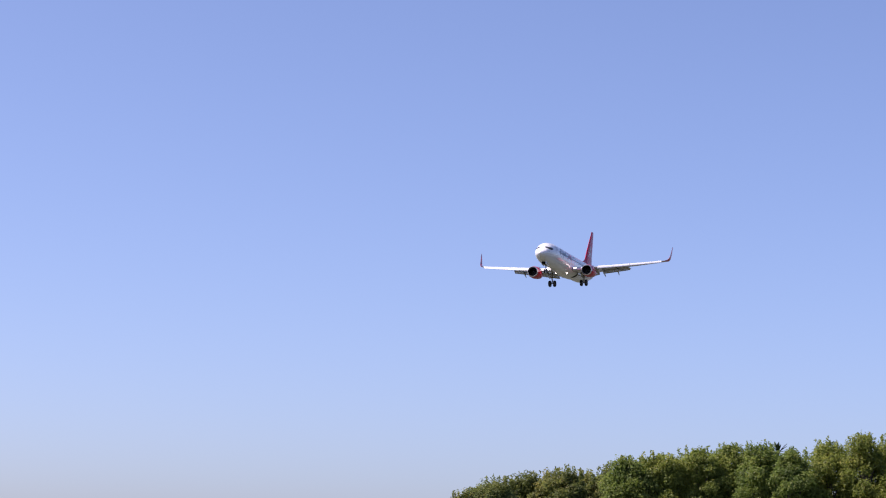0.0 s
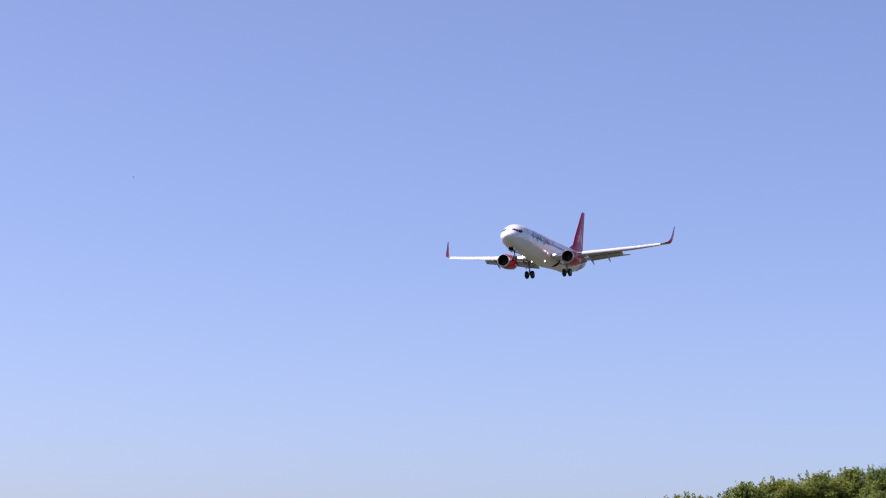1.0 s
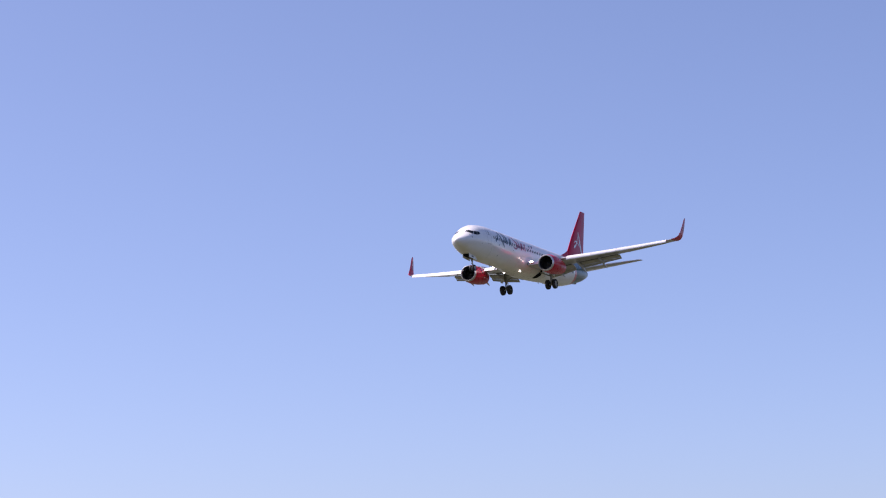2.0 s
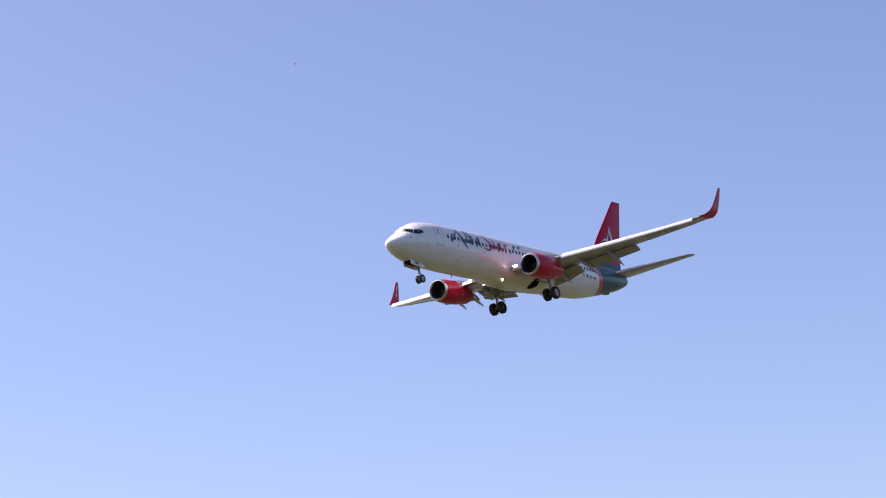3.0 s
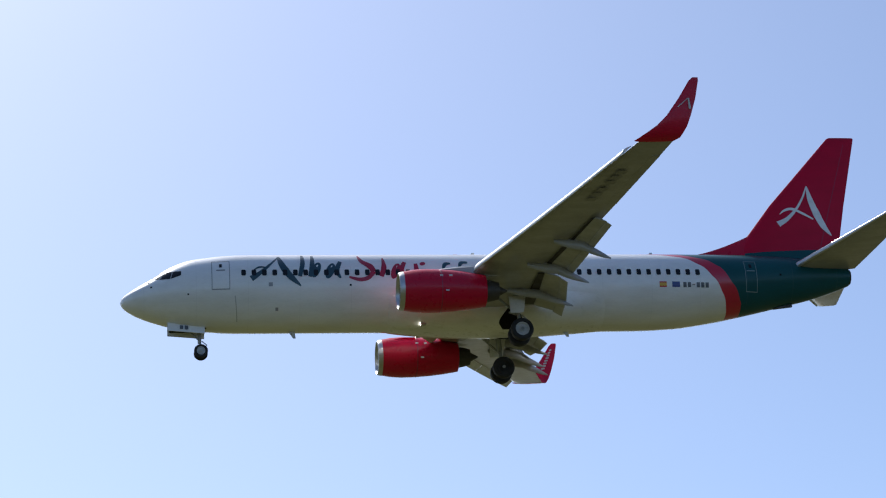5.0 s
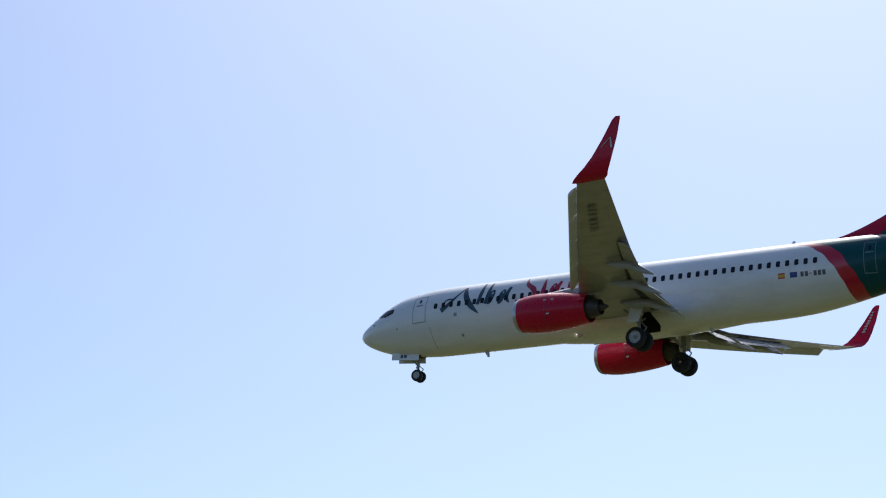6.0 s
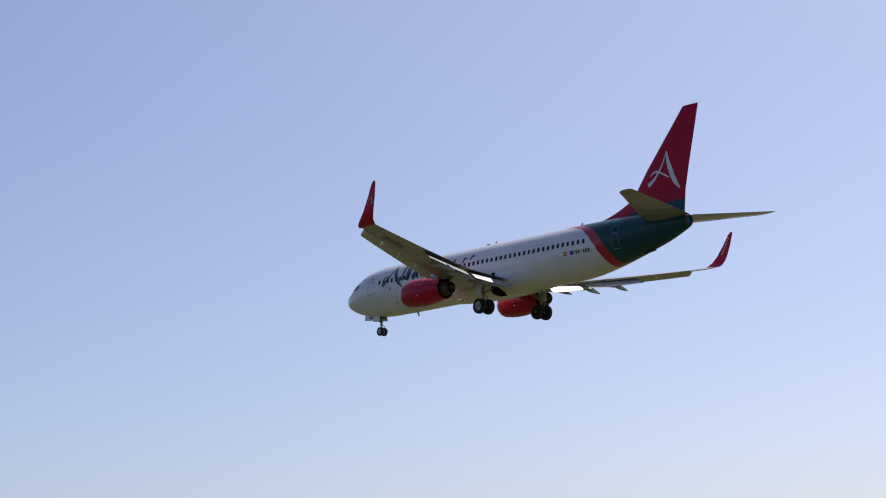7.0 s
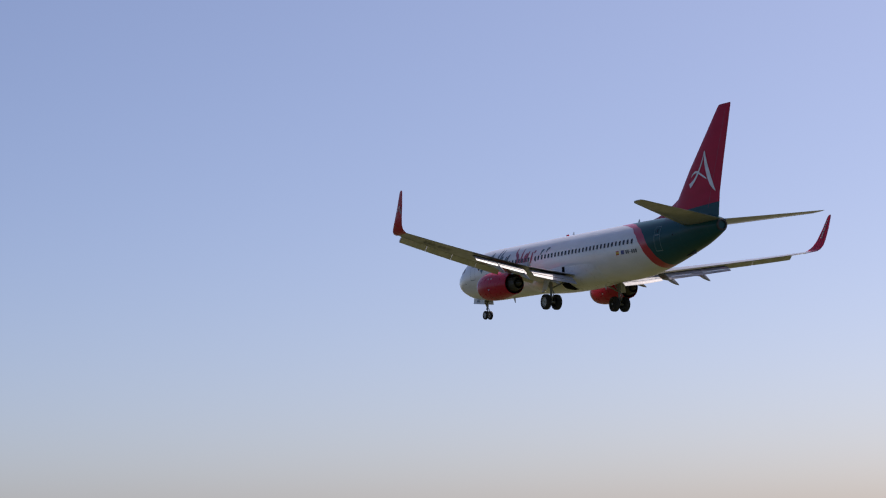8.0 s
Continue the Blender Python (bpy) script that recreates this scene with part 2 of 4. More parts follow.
def leaf_material(name, dark, light, dry):
    m, t, p = graph(name)
    g = t.nodes.new("ShaderNodeNewGeometry")
    o = t.nodes.new("ShaderNodeObjectInfo")
    n = node(t, "ShaderNodeTexNoise", Scale=0.55, Detail=3.0)
    t.links.new(place(t), n.inputs["Vector"])
    leaf = ramp(t, g.outputs["Random Per Island"], [(0.0, dark), (0.8, light), (1.0, dry)])
    patch = ramp(t, n.outputs[0], [(0.35, (0.75, 0.8, 0.7)), (0.65, (1.25, 1.15, 0.95))])
    whole = ramp(t, o.outputs["Random"], [(0.0, (0.85, 0.92, 0.9)), (1.0, (1.12, 1.04, 0.9))])
    colour = mix(t, 1.0, mix(t, 1.0, leaf, patch, "MULTIPLY"), whole, "MULTIPLY")
    t.links.new(colour, p.inputs["Base Color"])
    p.inputs["Roughness"].default_value = 0.55
    through_leaf = t.nodes.new("ShaderNodeBsdfTranslucent")
    t.links.new(colour, through_leaf.inputs["Color"])
    both = t.nodes.new("ShaderNodeMixShader")
    both.inputs[0].default_value = 0.6
    t.links.new(p.outputs[0], both.inputs[1])
    t.links.new(through_leaf.outputs[0], both.inputs[2])
    t.links.new(both.outputs[0], t.nodes["Material Output"].inputs["Surface"])
    return m


def bark_material():
    m, t, p = graph("bark")
    n = node(t, "ShaderNodeTexNoise", Scale=6.0, Detail=6.0)
    t.links.new(place(t, (1, 1, 0.25)), n.inputs["Vector"])
    t.links.new(ramp(t, n.outputs[0], [(0.3, (0.05, 0.04, 0.03)), (0.7, (0.16, 0.13, 0.10))]), p.inputs["Base Color"])
    p.inputs["Roughness"].default_value = 0.9
    return m


body_paint, fin_paint = livery(), fin_livery()
leaf_bright = leaf_material("leaf_bright", (0.145, 0.205, 0.052), (0.275, 0.350, 0.092), (0.32, 0.33, 0.10))
leaf_dark = leaf_material("leaf_dark", (0.135, 0.170, 0.056), (0.255, 0.290, 0.092), (0.32, 0.29, 0.11))
leaf_palm = leaf_material("leaf_palm", (0.050, 0.085, 0.035), (0.070, 0.110, 0.045), (0.09, 0.12, 0.05))
bark = bark_material()


# ---- mesh tools ----
def part(name, bm, material, parent=None, label="", smooth=True):
    mesh = bpy.data.meshes.new(name)
    bm.normal_update()
    bm.to_mesh(mesh)
    bm.free()
    mesh.materials.append(material)
    if smooth:
        mesh.shade_smooth()
        mesh.set_sharp_from_angle(angle=radians(38))
    ob = new(name, mesh)
    ob.parent = parent
    return tagged(ob, label)


def skin(rings, close=True, caps=True, bm=None):
    """A skin over rings of equal length."""
    bm = bm or bmesh.new()
    rows = [[bm.verts.new(p) for p in ring] for ring in rings]
    n = len(rows[0])
    for a, b in zip(rows, rows[1:]):
        for i in range(n if close else n - 1):
            j = (i + 1) % n
            bm.faces.new((a[i], a[j], b[j], b[i]))
    if caps and close:
        bm.faces.new(rows[0][::-1])
        bm.faces.new(rows[-1])
    bmesh.ops.recalc_face_normals(bm, faces=bm.faces)
    return bm


def box(x0, x1, y0, y1, z0, z1, bevel=0.0, bm=None):
    bm = bm or bmesh.new()
    made = bmesh.ops.create_cube(bm, size=1.0)["verts"]
    for v in made:
        v.co = Vector((x0 + (v.co.x + 0.5) * (x1 - x0), y0 + (v.co.y + 0.5) * (y1 - y0), z0 + (v.co.z + 0.5) * (z1 - z0)))
    if bevel:
        edges = {e for v in made for e in v.link_edges}
        bmesh.ops.bevel(bm, geom=list(edges), offset=bevel, segments=2, affect="EDGES")
    return bm


def tube(points, radii, sides=14, bm=None):
    """A round tube along points."""
    bm = bm or bmesh.new()
    points = [Vector(p) for p in points]
    rings = []
    for i, (p, r) in enumerate(zip(points, radii)):
        d = (points[min(i + 1, len(points) - 1)] - points[max(i - 1, 0)]).normalized()
        u = d.cross(Vector((0, 1, 0)) if abs(d.y) < 0.9 else Vector((1, 0, 0))).normalized()
        v = d.cross(u)
        rings.append([p + r * (math.cos(a) * u + math.sin(a) * v) for a in (2 * math.pi * k / sides for k in range(sides))])
    return skin(rings, bm=bm)


def lathe(profile, axis_from, axis="x", sides=40, caps=False):
    """A turned shape: profile of (along, radius) about an axis through axis_from."""
    o = Vector(axis_from)
    rings = []
    for s, r in profile:
        ring = []
        for k in range(sides):
            a = 2 * math.pi * k / sides
            if axis == "x":
                ring.append(o + Vector((s, r * math.sin(a), r * math.cos(a))))
            else:
                ring.append(o + Vector((r * math.sin(a), s, r * math.cos(a))))
        rings.append(ring)
    return skin(rings, caps=caps)


def foil(thick, camber=0.02, n=13):
    """Airfoil outline as (along the chord, up), both in chords, upper side first."""
    xs = [0.5 - 0.5 * math.cos(math.pi * k / n) for k in range(n + 1)]

    def half(x):
        return 5 * thick * (0.2969 * math.sqrt(x) - 0.126 * x - 0.3516 * x * x + 0.2843 * x ** 3 - 0.1015 * x ** 4)

    top = [(x, half(x) + 4 * camber * x * (1 - x)) for x in xs]
    low = [(x, -half(x) + 4 * camber * x * (1 - x)) for x in xs[-1:0:-1]]
    return top + [(1.0, -0.002)] + low[1:]


def surface(sections, bm=None):
    """A lifting surface over sections (leading edge, chord, thickness, twist in degrees, lean of the section's up in degrees, camber)."""
    rings = []
    for (x, y, z), chord, thick, twist, lean, camber in sections:
        c, s, l = math.cos(radians(twist)), math.sin(radians(twist)), radians(lean)
        rings.append([Vector((x + chord * (a * c + b * s), y + chord * (b * c - a * s) * math.sin(l), z + chord * (b * c - a * s) * math.cos(l)))
                      for a, b in foil(thick, camber)])
    return skin(rings, bm=bm)


N = 18.0   # station of the airliner's origin, metres behind the nose
STATIONS = [  # station, half width, top, bottom, height of the widest line
    (0.10, 0.02, -0.57, -0.61, -0.59), (0.17, 0.23, -0.39, -0.77, -0.58), (0.34, 0.47, -0.24, -0.94, -0.56), (0.63, 0.73, -0.05, -1.13, -0.51),
    (1.02, 0.98, 0.19, -1.32, -0.45), (1.50, 1.20, 0.47, -1.51, -0.37), (1.85, 1.32, 0.71, -1.62, -0.31), (2.30, 1.45, 1.02, -1.75, -0.25),
    (2.90, 1.58, 1.33, -1.88, -0.18), (3.60, 1.69, 1.57, -1.98, -0.12), (4.50, 1.79, 1.70, -2.06, -0.06), (5.50, 1.86, 1.80, -2.12, -0.02),
    (6.50, 1.88, 1.83, -2.13, 0.0), (10.0, 1.88, 1.84, -2.13, 0.0), (18.0, 1.88, 1.85, -2.13, 0.0), (24.0, 1.88, 1.85, -2.13, 0.0),
    (26.0, 1.88, 1.85, -2.12, 0.0), (28.0, 1.85, 1.85, -2.03, 0.03), (30.0, 1.74, 1.84, -1.75, 0.12), (32.0, 1.54, 1.82, -1.34, 0.28),
    (34.0, 1.24, 1.77, -0.88, 0.48), (35.5, 0.96, 1.64, -0.52, 0.62), (36.6, 0.70, 1.46, -0.17, 0.68), (37.2, 0.54, 1.29, 0.05, 0.68), (37.6, 0.43, 1.16, 0.22, 0.69)]


def section(x):
    """Half width, top, bottom and widest height of the fuselage at a station, by smooth cubic pieces."""
    s = STATIONS
    if x <= s[0][0]:
        return s[0][1:]
    for i in range(len(s) - 1):
        if x <= s[i + 1][0]:
            a, b = s[i], s[i + 1]
            h = b[0] - a[0]
            u = (x - a[0]) / h
            before, after = s[max(i - 1, 0)], s[min(i + 2, len(s) - 1)]
            out = []
            for k in range(1, 5):
                d = (b[k] - a[k]) / h
                d0 = (a[k] - before[k]) / (a[0] - before[0]) if i else d
                d1 = (after[k] - b[k]) / (after[0] - b[0]) if i + 2 < len(s) else d
                m0 = 0 if d0 * d <= 0 else 2 * d0 * d / (d0 + d)
                m1 = 0 if d1 * d <= 0 else 2 * d1 * d / (d1 + d)
                out.append(a[k] * (2 * u ** 3 - 3 * u * u + 1) + b[k] * (3 * u * u - 2 * u ** 3) + h * (m0 * (u ** 3 - 2 * u * u + u) + m1 * (u ** 3 - u * u)))
            return tuple(out)
    return s[-1][1:]


def half_width(x, z):
    w, top, low, mid = section(x)
    h = (top - mid) if z > mid else (mid - low)
    return w * math.sqrt(max(0.0, 1 - ((z - mid) / h) ** 2))


def on_side(x, z, side=-1, out=0.012):
    """A point on the fuselage's side, a little proud of the skin."""
    return Vector((x - N, side * (half_width(x, z) + out), z))


def side_grid(x0, x1, z0, z1, nx=4, nz=4, side=-1, out=0.012, slant=0.0, bm=None):
    bm = bm or bmesh.new()
    rows = [[bm.verts.new(on_side(x0 + (x1 - x0) * i / nx + slant * (z0 + (z1 - z0) * j / nz - z0), z0 + (z1 - z0) * j / nz, side, out))
             for i in range(nx + 1)] for j in range(nz + 1)]
    for a, b in zip(rows, rows[1:]):
        for i in range(nx):
            bm.faces.new((a[i], a[i + 1], b[i + 1], b[i]))
    return bm


def side_stroke(points, widths, side=-1, out=0.014, bm=None, steps=6):
    """A painted stroke along points (station, height) whose width changes from point to point."""
    bm = bm or bmesh.new()
    fine = []
    n = len(points)
    for i in range(n - 1):
        p0, p1, p2, p3 = (Vector(points[min(max(k, 0), n - 1)]) for k in (i - 1, i, i + 1, i + 2))
        for k in range(steps + (i == n - 2)):
            u = k / steps
            q = 0.5 * (2 * p1 + (p2 - p0) * u + (2 * p0 - 5 * p1 + 4 * p2 - p3) * u * u + (3 * p1 - p0 - 3 * p2 + p3) * u ** 3)
            fine.append((q, widths[i] + (widths[i + 1] - widths[i]) * u))
    last = None
    for i, (q, w) in enumerate(fine):
        d = (fine[min(i + 1, len(fine) - 1)][0] - fine[max(i - 1, 0)][0]).normalized()
        o = Vector((-d.y, d.x)) * w / 2
        pair = [bm.verts.new(on_side(*(q + o), side, out)), bm.verts.new(on_side(*(q - o), side, out))]
        if last:
            bm.faces.new((last[0], pair[0], pair[1], last[1]))
        last = pair
    return bm


# ---- ground ----
def make_ground():
    bm = bmesh.new()
    bmesh.ops.create_grid(bm, x_segments=40, y_segments=40, size=4000)
    g = part("ground", bm, grass_material(), None, "flat field of dry yellow-green grass", False)
    return tagged(g, category="ground", kind="structure")


make_ground()


# ---- airliner ----
def make_fuselage(plane):
    xs = [0.10, 0.13, 0.17, 0.24, 0.34, 0.46, 0.63, 0.8] + [1.0 + 0.2 * k for k in range(28)] + [7.0 + 1.0 * k for k in range(18)] + [25.0 + 0.5 * k for k in range(25)] + [37.3, 37.5, 37.6]
    rings = []
    for x in xs:
        w, top, low, mid = section(x)
        ring = []
        for k in range(64):
            a = 2 * math.pi * k / 64
            c, s = math.cos(a), math.sin(a)
            ring.append(Vector((x - N, w * s, mid + (top - mid if c > 0 else mid - low) * c)))
        rings.append(ring)
    part("fuselage", skin(rings), body_paint, plane, "white fuselage with red band and dark teal tail")
    # exhaust of the auxiliary unit at the tail's end
    part("tail_exhaust", lathe([(0.0, 0.42), (0.10, 0.39), (0.12, 0.28), (-0.1, 0.24), (-0.1, 0.0)], (37.59 - N, 0, 0.69), sides=24), dull_metal, plane, "dark tail exhaust")
    # fairing under the wing root, faired into the skin all round
    rings = []
    for k in range(41):
        x = 13.2 + 11.2 * k / 40
        rings.append([fairing_point(x, min(m, 32 - m) * math.pi / 32, 1 if m <= 16 else -1) for m in range(33)])
    part("belly_fairing", skin(rings, close=False, caps=False), white_paint, plane, "white wing-to-body fairing")


def fairing_point(x, a, side, out=0.0):
    """A point of the wing-to-body fairing at a station, a radians down from its upper edge."""
    u = min(max((x - 13.2) / 11.2, 0.0), 1.0)
    f = math.sin(math.pi * u ** 0.85) ** 0.9
    w, _, low, mid = section(x)
    q = 0.22 + a * (math.pi / 2 - 0.22) / (math.pi / 2)
    blend = min(1.0, (q - 0.22) / 0.55)
    blend = f * blend * blend * (3 - 2 * blend)
    c, s = max(0.0, math.cos(q)), math.sin(q)
    skin_y, skin_z = (w - 0.02) * c, mid - (mid - low - 0.02) * s
    box_y, box_z = 2.12 * c ** 0.72, -2.33 * s ** 0.72
    return Vector((x - N, side * (skin_y + (box_y - skin_y) * blend + out), skin_z + (box_z - skin_z) * blend - out))


def make_windows(plane):
    pane = bmesh.new()
    rows = []
    for j in range(7):
        z = -0.165 + 0.33 * j / 6
        half = 0.115 * min(1.0, (1 - abs(z / 0.185) ** 4) ** 0.5 + 0.1)
        y = -(half_width(15, 0.31 + z) + 0.014)
        rows.append([pane.verts.new((s * half, y + half_width(15, 0.31), z)) for s in (-1, -0.4, 0.4, 1)])
    for a, b in zip(rows, rows[1:]):
        for i in range(3):
            pane.faces.new((a[i], a[i + 1], b[i + 1], b[i]))
    first = part("cabin_window", pane, window_glass, plane)
    for side in (-1, 1):
        for k in range(46):
            if k == 17:
                continue
            x = 6.13 + 0.5105 * k
            ob = first if (side, k) == (-1, 0) else new("cabin_window", first.data)
            ob.parent = plane
            ob.matrix_basis = pose(x - N, side * half_width(x, 0.31), 0.31, 0, 0, 0 if side < 0 else 180)
    # flight-deck panes, bent over the nose
    def pane_of(corners, n=5):
        bm = bmesh.new()
        (xa, za), (xb, zb), (xc, zc), (xd, zd) = corners
        rows = []
        for j in range(n + 1):
            v = j / n
            row = []
            for i in range(n + 1):
                u = i / n
                x = (xa + (xb - xa) * u) * (1 - v) + (xd + (xc - xd) * u) * v
                z = (za + (zb - za) * u) * (1 - v) + (zd + (zc - zd) * u) * v
                row.append(bm.verts.new(on_side(x, z, side, 0.014)))
            rows.append(row)
        for a, b in zip(rows, rows[1:]):
            for i in range(n):
                bm.faces.new((a[i], a[i + 1], b[i + 1], b[i]))
        return bm
    for side in (-1, 1):
        part("windscreen", pane_of([(1.54, 0.43), (1.95, 0.19), (2.28, 0.56), (1.96, 0.73)]), window_glass, plane, "dark windscreen pane")
        part("side_window", pane_of([(2.01, 0.17), (2.55, 0.13), (2.65, 0.58), (2.35, 0.59)]), window_glass, plane, "dark side pane")
        part("rear_side_window", pane_of([(2.58, 0.14), (3.08, 0.30), (3.09, 0.55), (2.68, 0.58)]), window_glass, plane, "dark side pane")


def make_door(plane, name, x0, x1, z0, z1, material, side, width=0.035):
    bm = bmesh.new()
    side_grid(x0, x0 + width, z0, z1, 1, 10, side, 0.010, bm=bm)
    side_grid(x1 - width, x1, z0, z1, 1, 10, side, 0.010, bm=bm)
    side_grid(x0, x1, z0, z0 + width * 1.4, 6, 1, side, 0.010, bm=bm)
    side_grid(x0, x1, z1 - width, z1, 6, 1, side, 0.010, bm=bm)
    door = part(name, bm, material, plane, "door outline in the skin")
    mid = (x0 + x1) / 2
    part("door_window", side_grid(mid - 0.07, mid + 0.07, z1 - 0.42, z1 - 0.20, 2, 3, side), window_glass, door)
    part("door_handle", side_grid(mid - 0.22, mid + 0.22, z1 - 0.62, z1 - 0.55, 3, 1, side), line_grey if material is not line_pale else line_pale, door)


def make_markings(plane):
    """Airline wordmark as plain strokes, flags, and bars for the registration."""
    def stroke(points, widths, material):
        part("wordmark_bar", side_stroke(points, widths), material, plane)

    def blob(x, z, wide, high, slant, material):
        """A filled oval."""
        bm = bmesh.new()
        hub = bm.verts.new(on_side(x, z, -1, 0.014))
        rim = [bm.verts.new(on_side(x + wide * math.cos(q) + slant * high * math.sin(q), z + high * math.sin(q), -1, 0.014)) for q in (2 * math.pi * k / 20 for k in range(20))]
        for p, q in zip(rim, rim[1:] + rim[:1]):
            bm.faces.new((hub, p, q))
        part("wordmark_blob", bm, material, plane)

    stroke([(7.88, 1.36), (8.00, 0.88), (8.19, 0.46), (8.48, 0.05), (8.94, -0.40)], [0.11, 0.30, 0.36, 0.32, 0.06], ink_teal)
    stroke([(7.88, 1.33), (7.58, 0.94), (7.24, 0.57), (6.86, 0.22), (6.50, -0.02)], [0.07, 0.10, 0.16, 0.22, 0.32], ink_teal)
    stroke([(6.62, 0.44), (6.92, 0.63), (7.30, 0.60)], [0.05, 0.11, 0.06], ink_teal)
    stroke([(9.06, 1.50), (9.06, 0.85), (8.90, 0.10)], [0.11, 0.24, 0.20], ink_teal)
    stroke([(9.56, 1.46), (9.54, 0.82), (9.40, 0.08)], [0.11, 0.24, 0.19], ink_teal)
    blob(9.72, 0.48, 0.22, 0.45, 0.28, ink_teal)
    blob(10.42, 0.42, 0.22, 0.45, 0.30, ink_teal)
    stroke([(10.94, 0.98), (10.74, 0.40), (10.92, 0.00)], [0.19, 0.27, 0.09], ink_teal)
    stroke([(11.84, 1.44), (12.00, 1.00), (12.40, 0.68), (12.58, 0.34)], [0.06, 0.23, 0.32, 0.27], ink_crimson)
    stroke([(12.58, 0.36), (12.30, 0.02), (11.86, -0.08), (11.34, 0.06)], [0.24, 0.22, 0.20, 0.10], ink_crimson)
    stroke([(13.08, 1.25), (13.10, 0.60), (12.95, 0.08)], [0.07, 0.27, 0.23], ink_crimson)
    blob(13.68, 0.40, 0.22, 0.45, 0.30, ink_crimson)
    stroke([(14.16, 0.94), (13.96, 0.40), (14.14, 0.00)], [0.19, 0.27, 0.09], ink_crimson)
    stroke([(14.70, 0.84), (14.72, 0.40), (14.62, 0.00)], [0.16, 0.27, 0.20], ink_crimson)
    blob(15.06, 0.83, 0.14, 0.12, 0.2, ink_crimson)
    blob(15.42, 0.14, 0.09, 0.09, 0.0, ink_teal)
    stroke([(16.06, 0.50), (16.20, 0.80), (16.46, 0.84)], [0.11, 0.23, 0.11], ink_teal)
    stroke([(16.90, 0.62), (17.02, 0.88), (17.34, 0.90)], [0.11, 0.23, 0.11], ink_teal)
    part("flag_stripe", side_grid(27.06, 27.44, -0.28, -0.22, 2, 1), red_paint, plane, "red stripe of a small flag")
    part("flag_stripe", side_grid(27.06, 27.44, -0.50, -0.44, 2, 1), red_paint, plane, "red stripe of a small flag")
    part("flag_stripe", side_grid(27.06, 27.44, -0.438, -0.282, 2, 2), flag_yellow, plane, "yellow stripe of a small flag")
    part("blue_flag", side_grid(27.72, 28.12, -0.50, -0.22, 2, 3), flag_blue, plane, "small blue flag")
    for k in range(6):
        low, high, wide = (-0.39, -0.35, 0.15) if k == 2 else (-0.50, -0.24, 0.17)
        part("registration_bar", side_grid(28.30 + 0.235 * k, 28.30 + wide + 0.235 * k, low, high, 1, 1 if k == 2 else 3), ink_grey, plane)
    part("skin_seam", side_stroke([(5.70, -0.85), (5.76, -1.40), (5.80, -1.90)], [0.05, 0.045, 0.05], out=0.008), seam_grey, plane, "faint grey skin seam")
    # probes and small ports on the nose and body
    for x, z, r in ((1.62, -0.22, 0.045), (1.50, 0.12, 0.035), (3.42, -0.72, 0.04), (7.75, -1.45, 0.07), (7.45, -0.32, 0.10), (11.4, -0.36, 0.05), (33.6, 0.35, 0.05)):
        part("service_port", side_grid(x - r, x + r, z - r, z + r, 2, 2), line_grey if r > 0.06 else shade_and_port_black, plane)


def wing_line(y):
    """Leading edge, chord and height of the wing's reference at distance y from the centre line."""
    lead = 15.15 + 0.504 * (y - 1.9)
    trail = 21.05 if y < 5.6 else 21.05 + (y - 5.6) * 0.300
    height = -1.28 + 0.105 * (y - 1.88) + 0.0019 * (y - 1.88) ** 2
    return lead, trail - lead, height


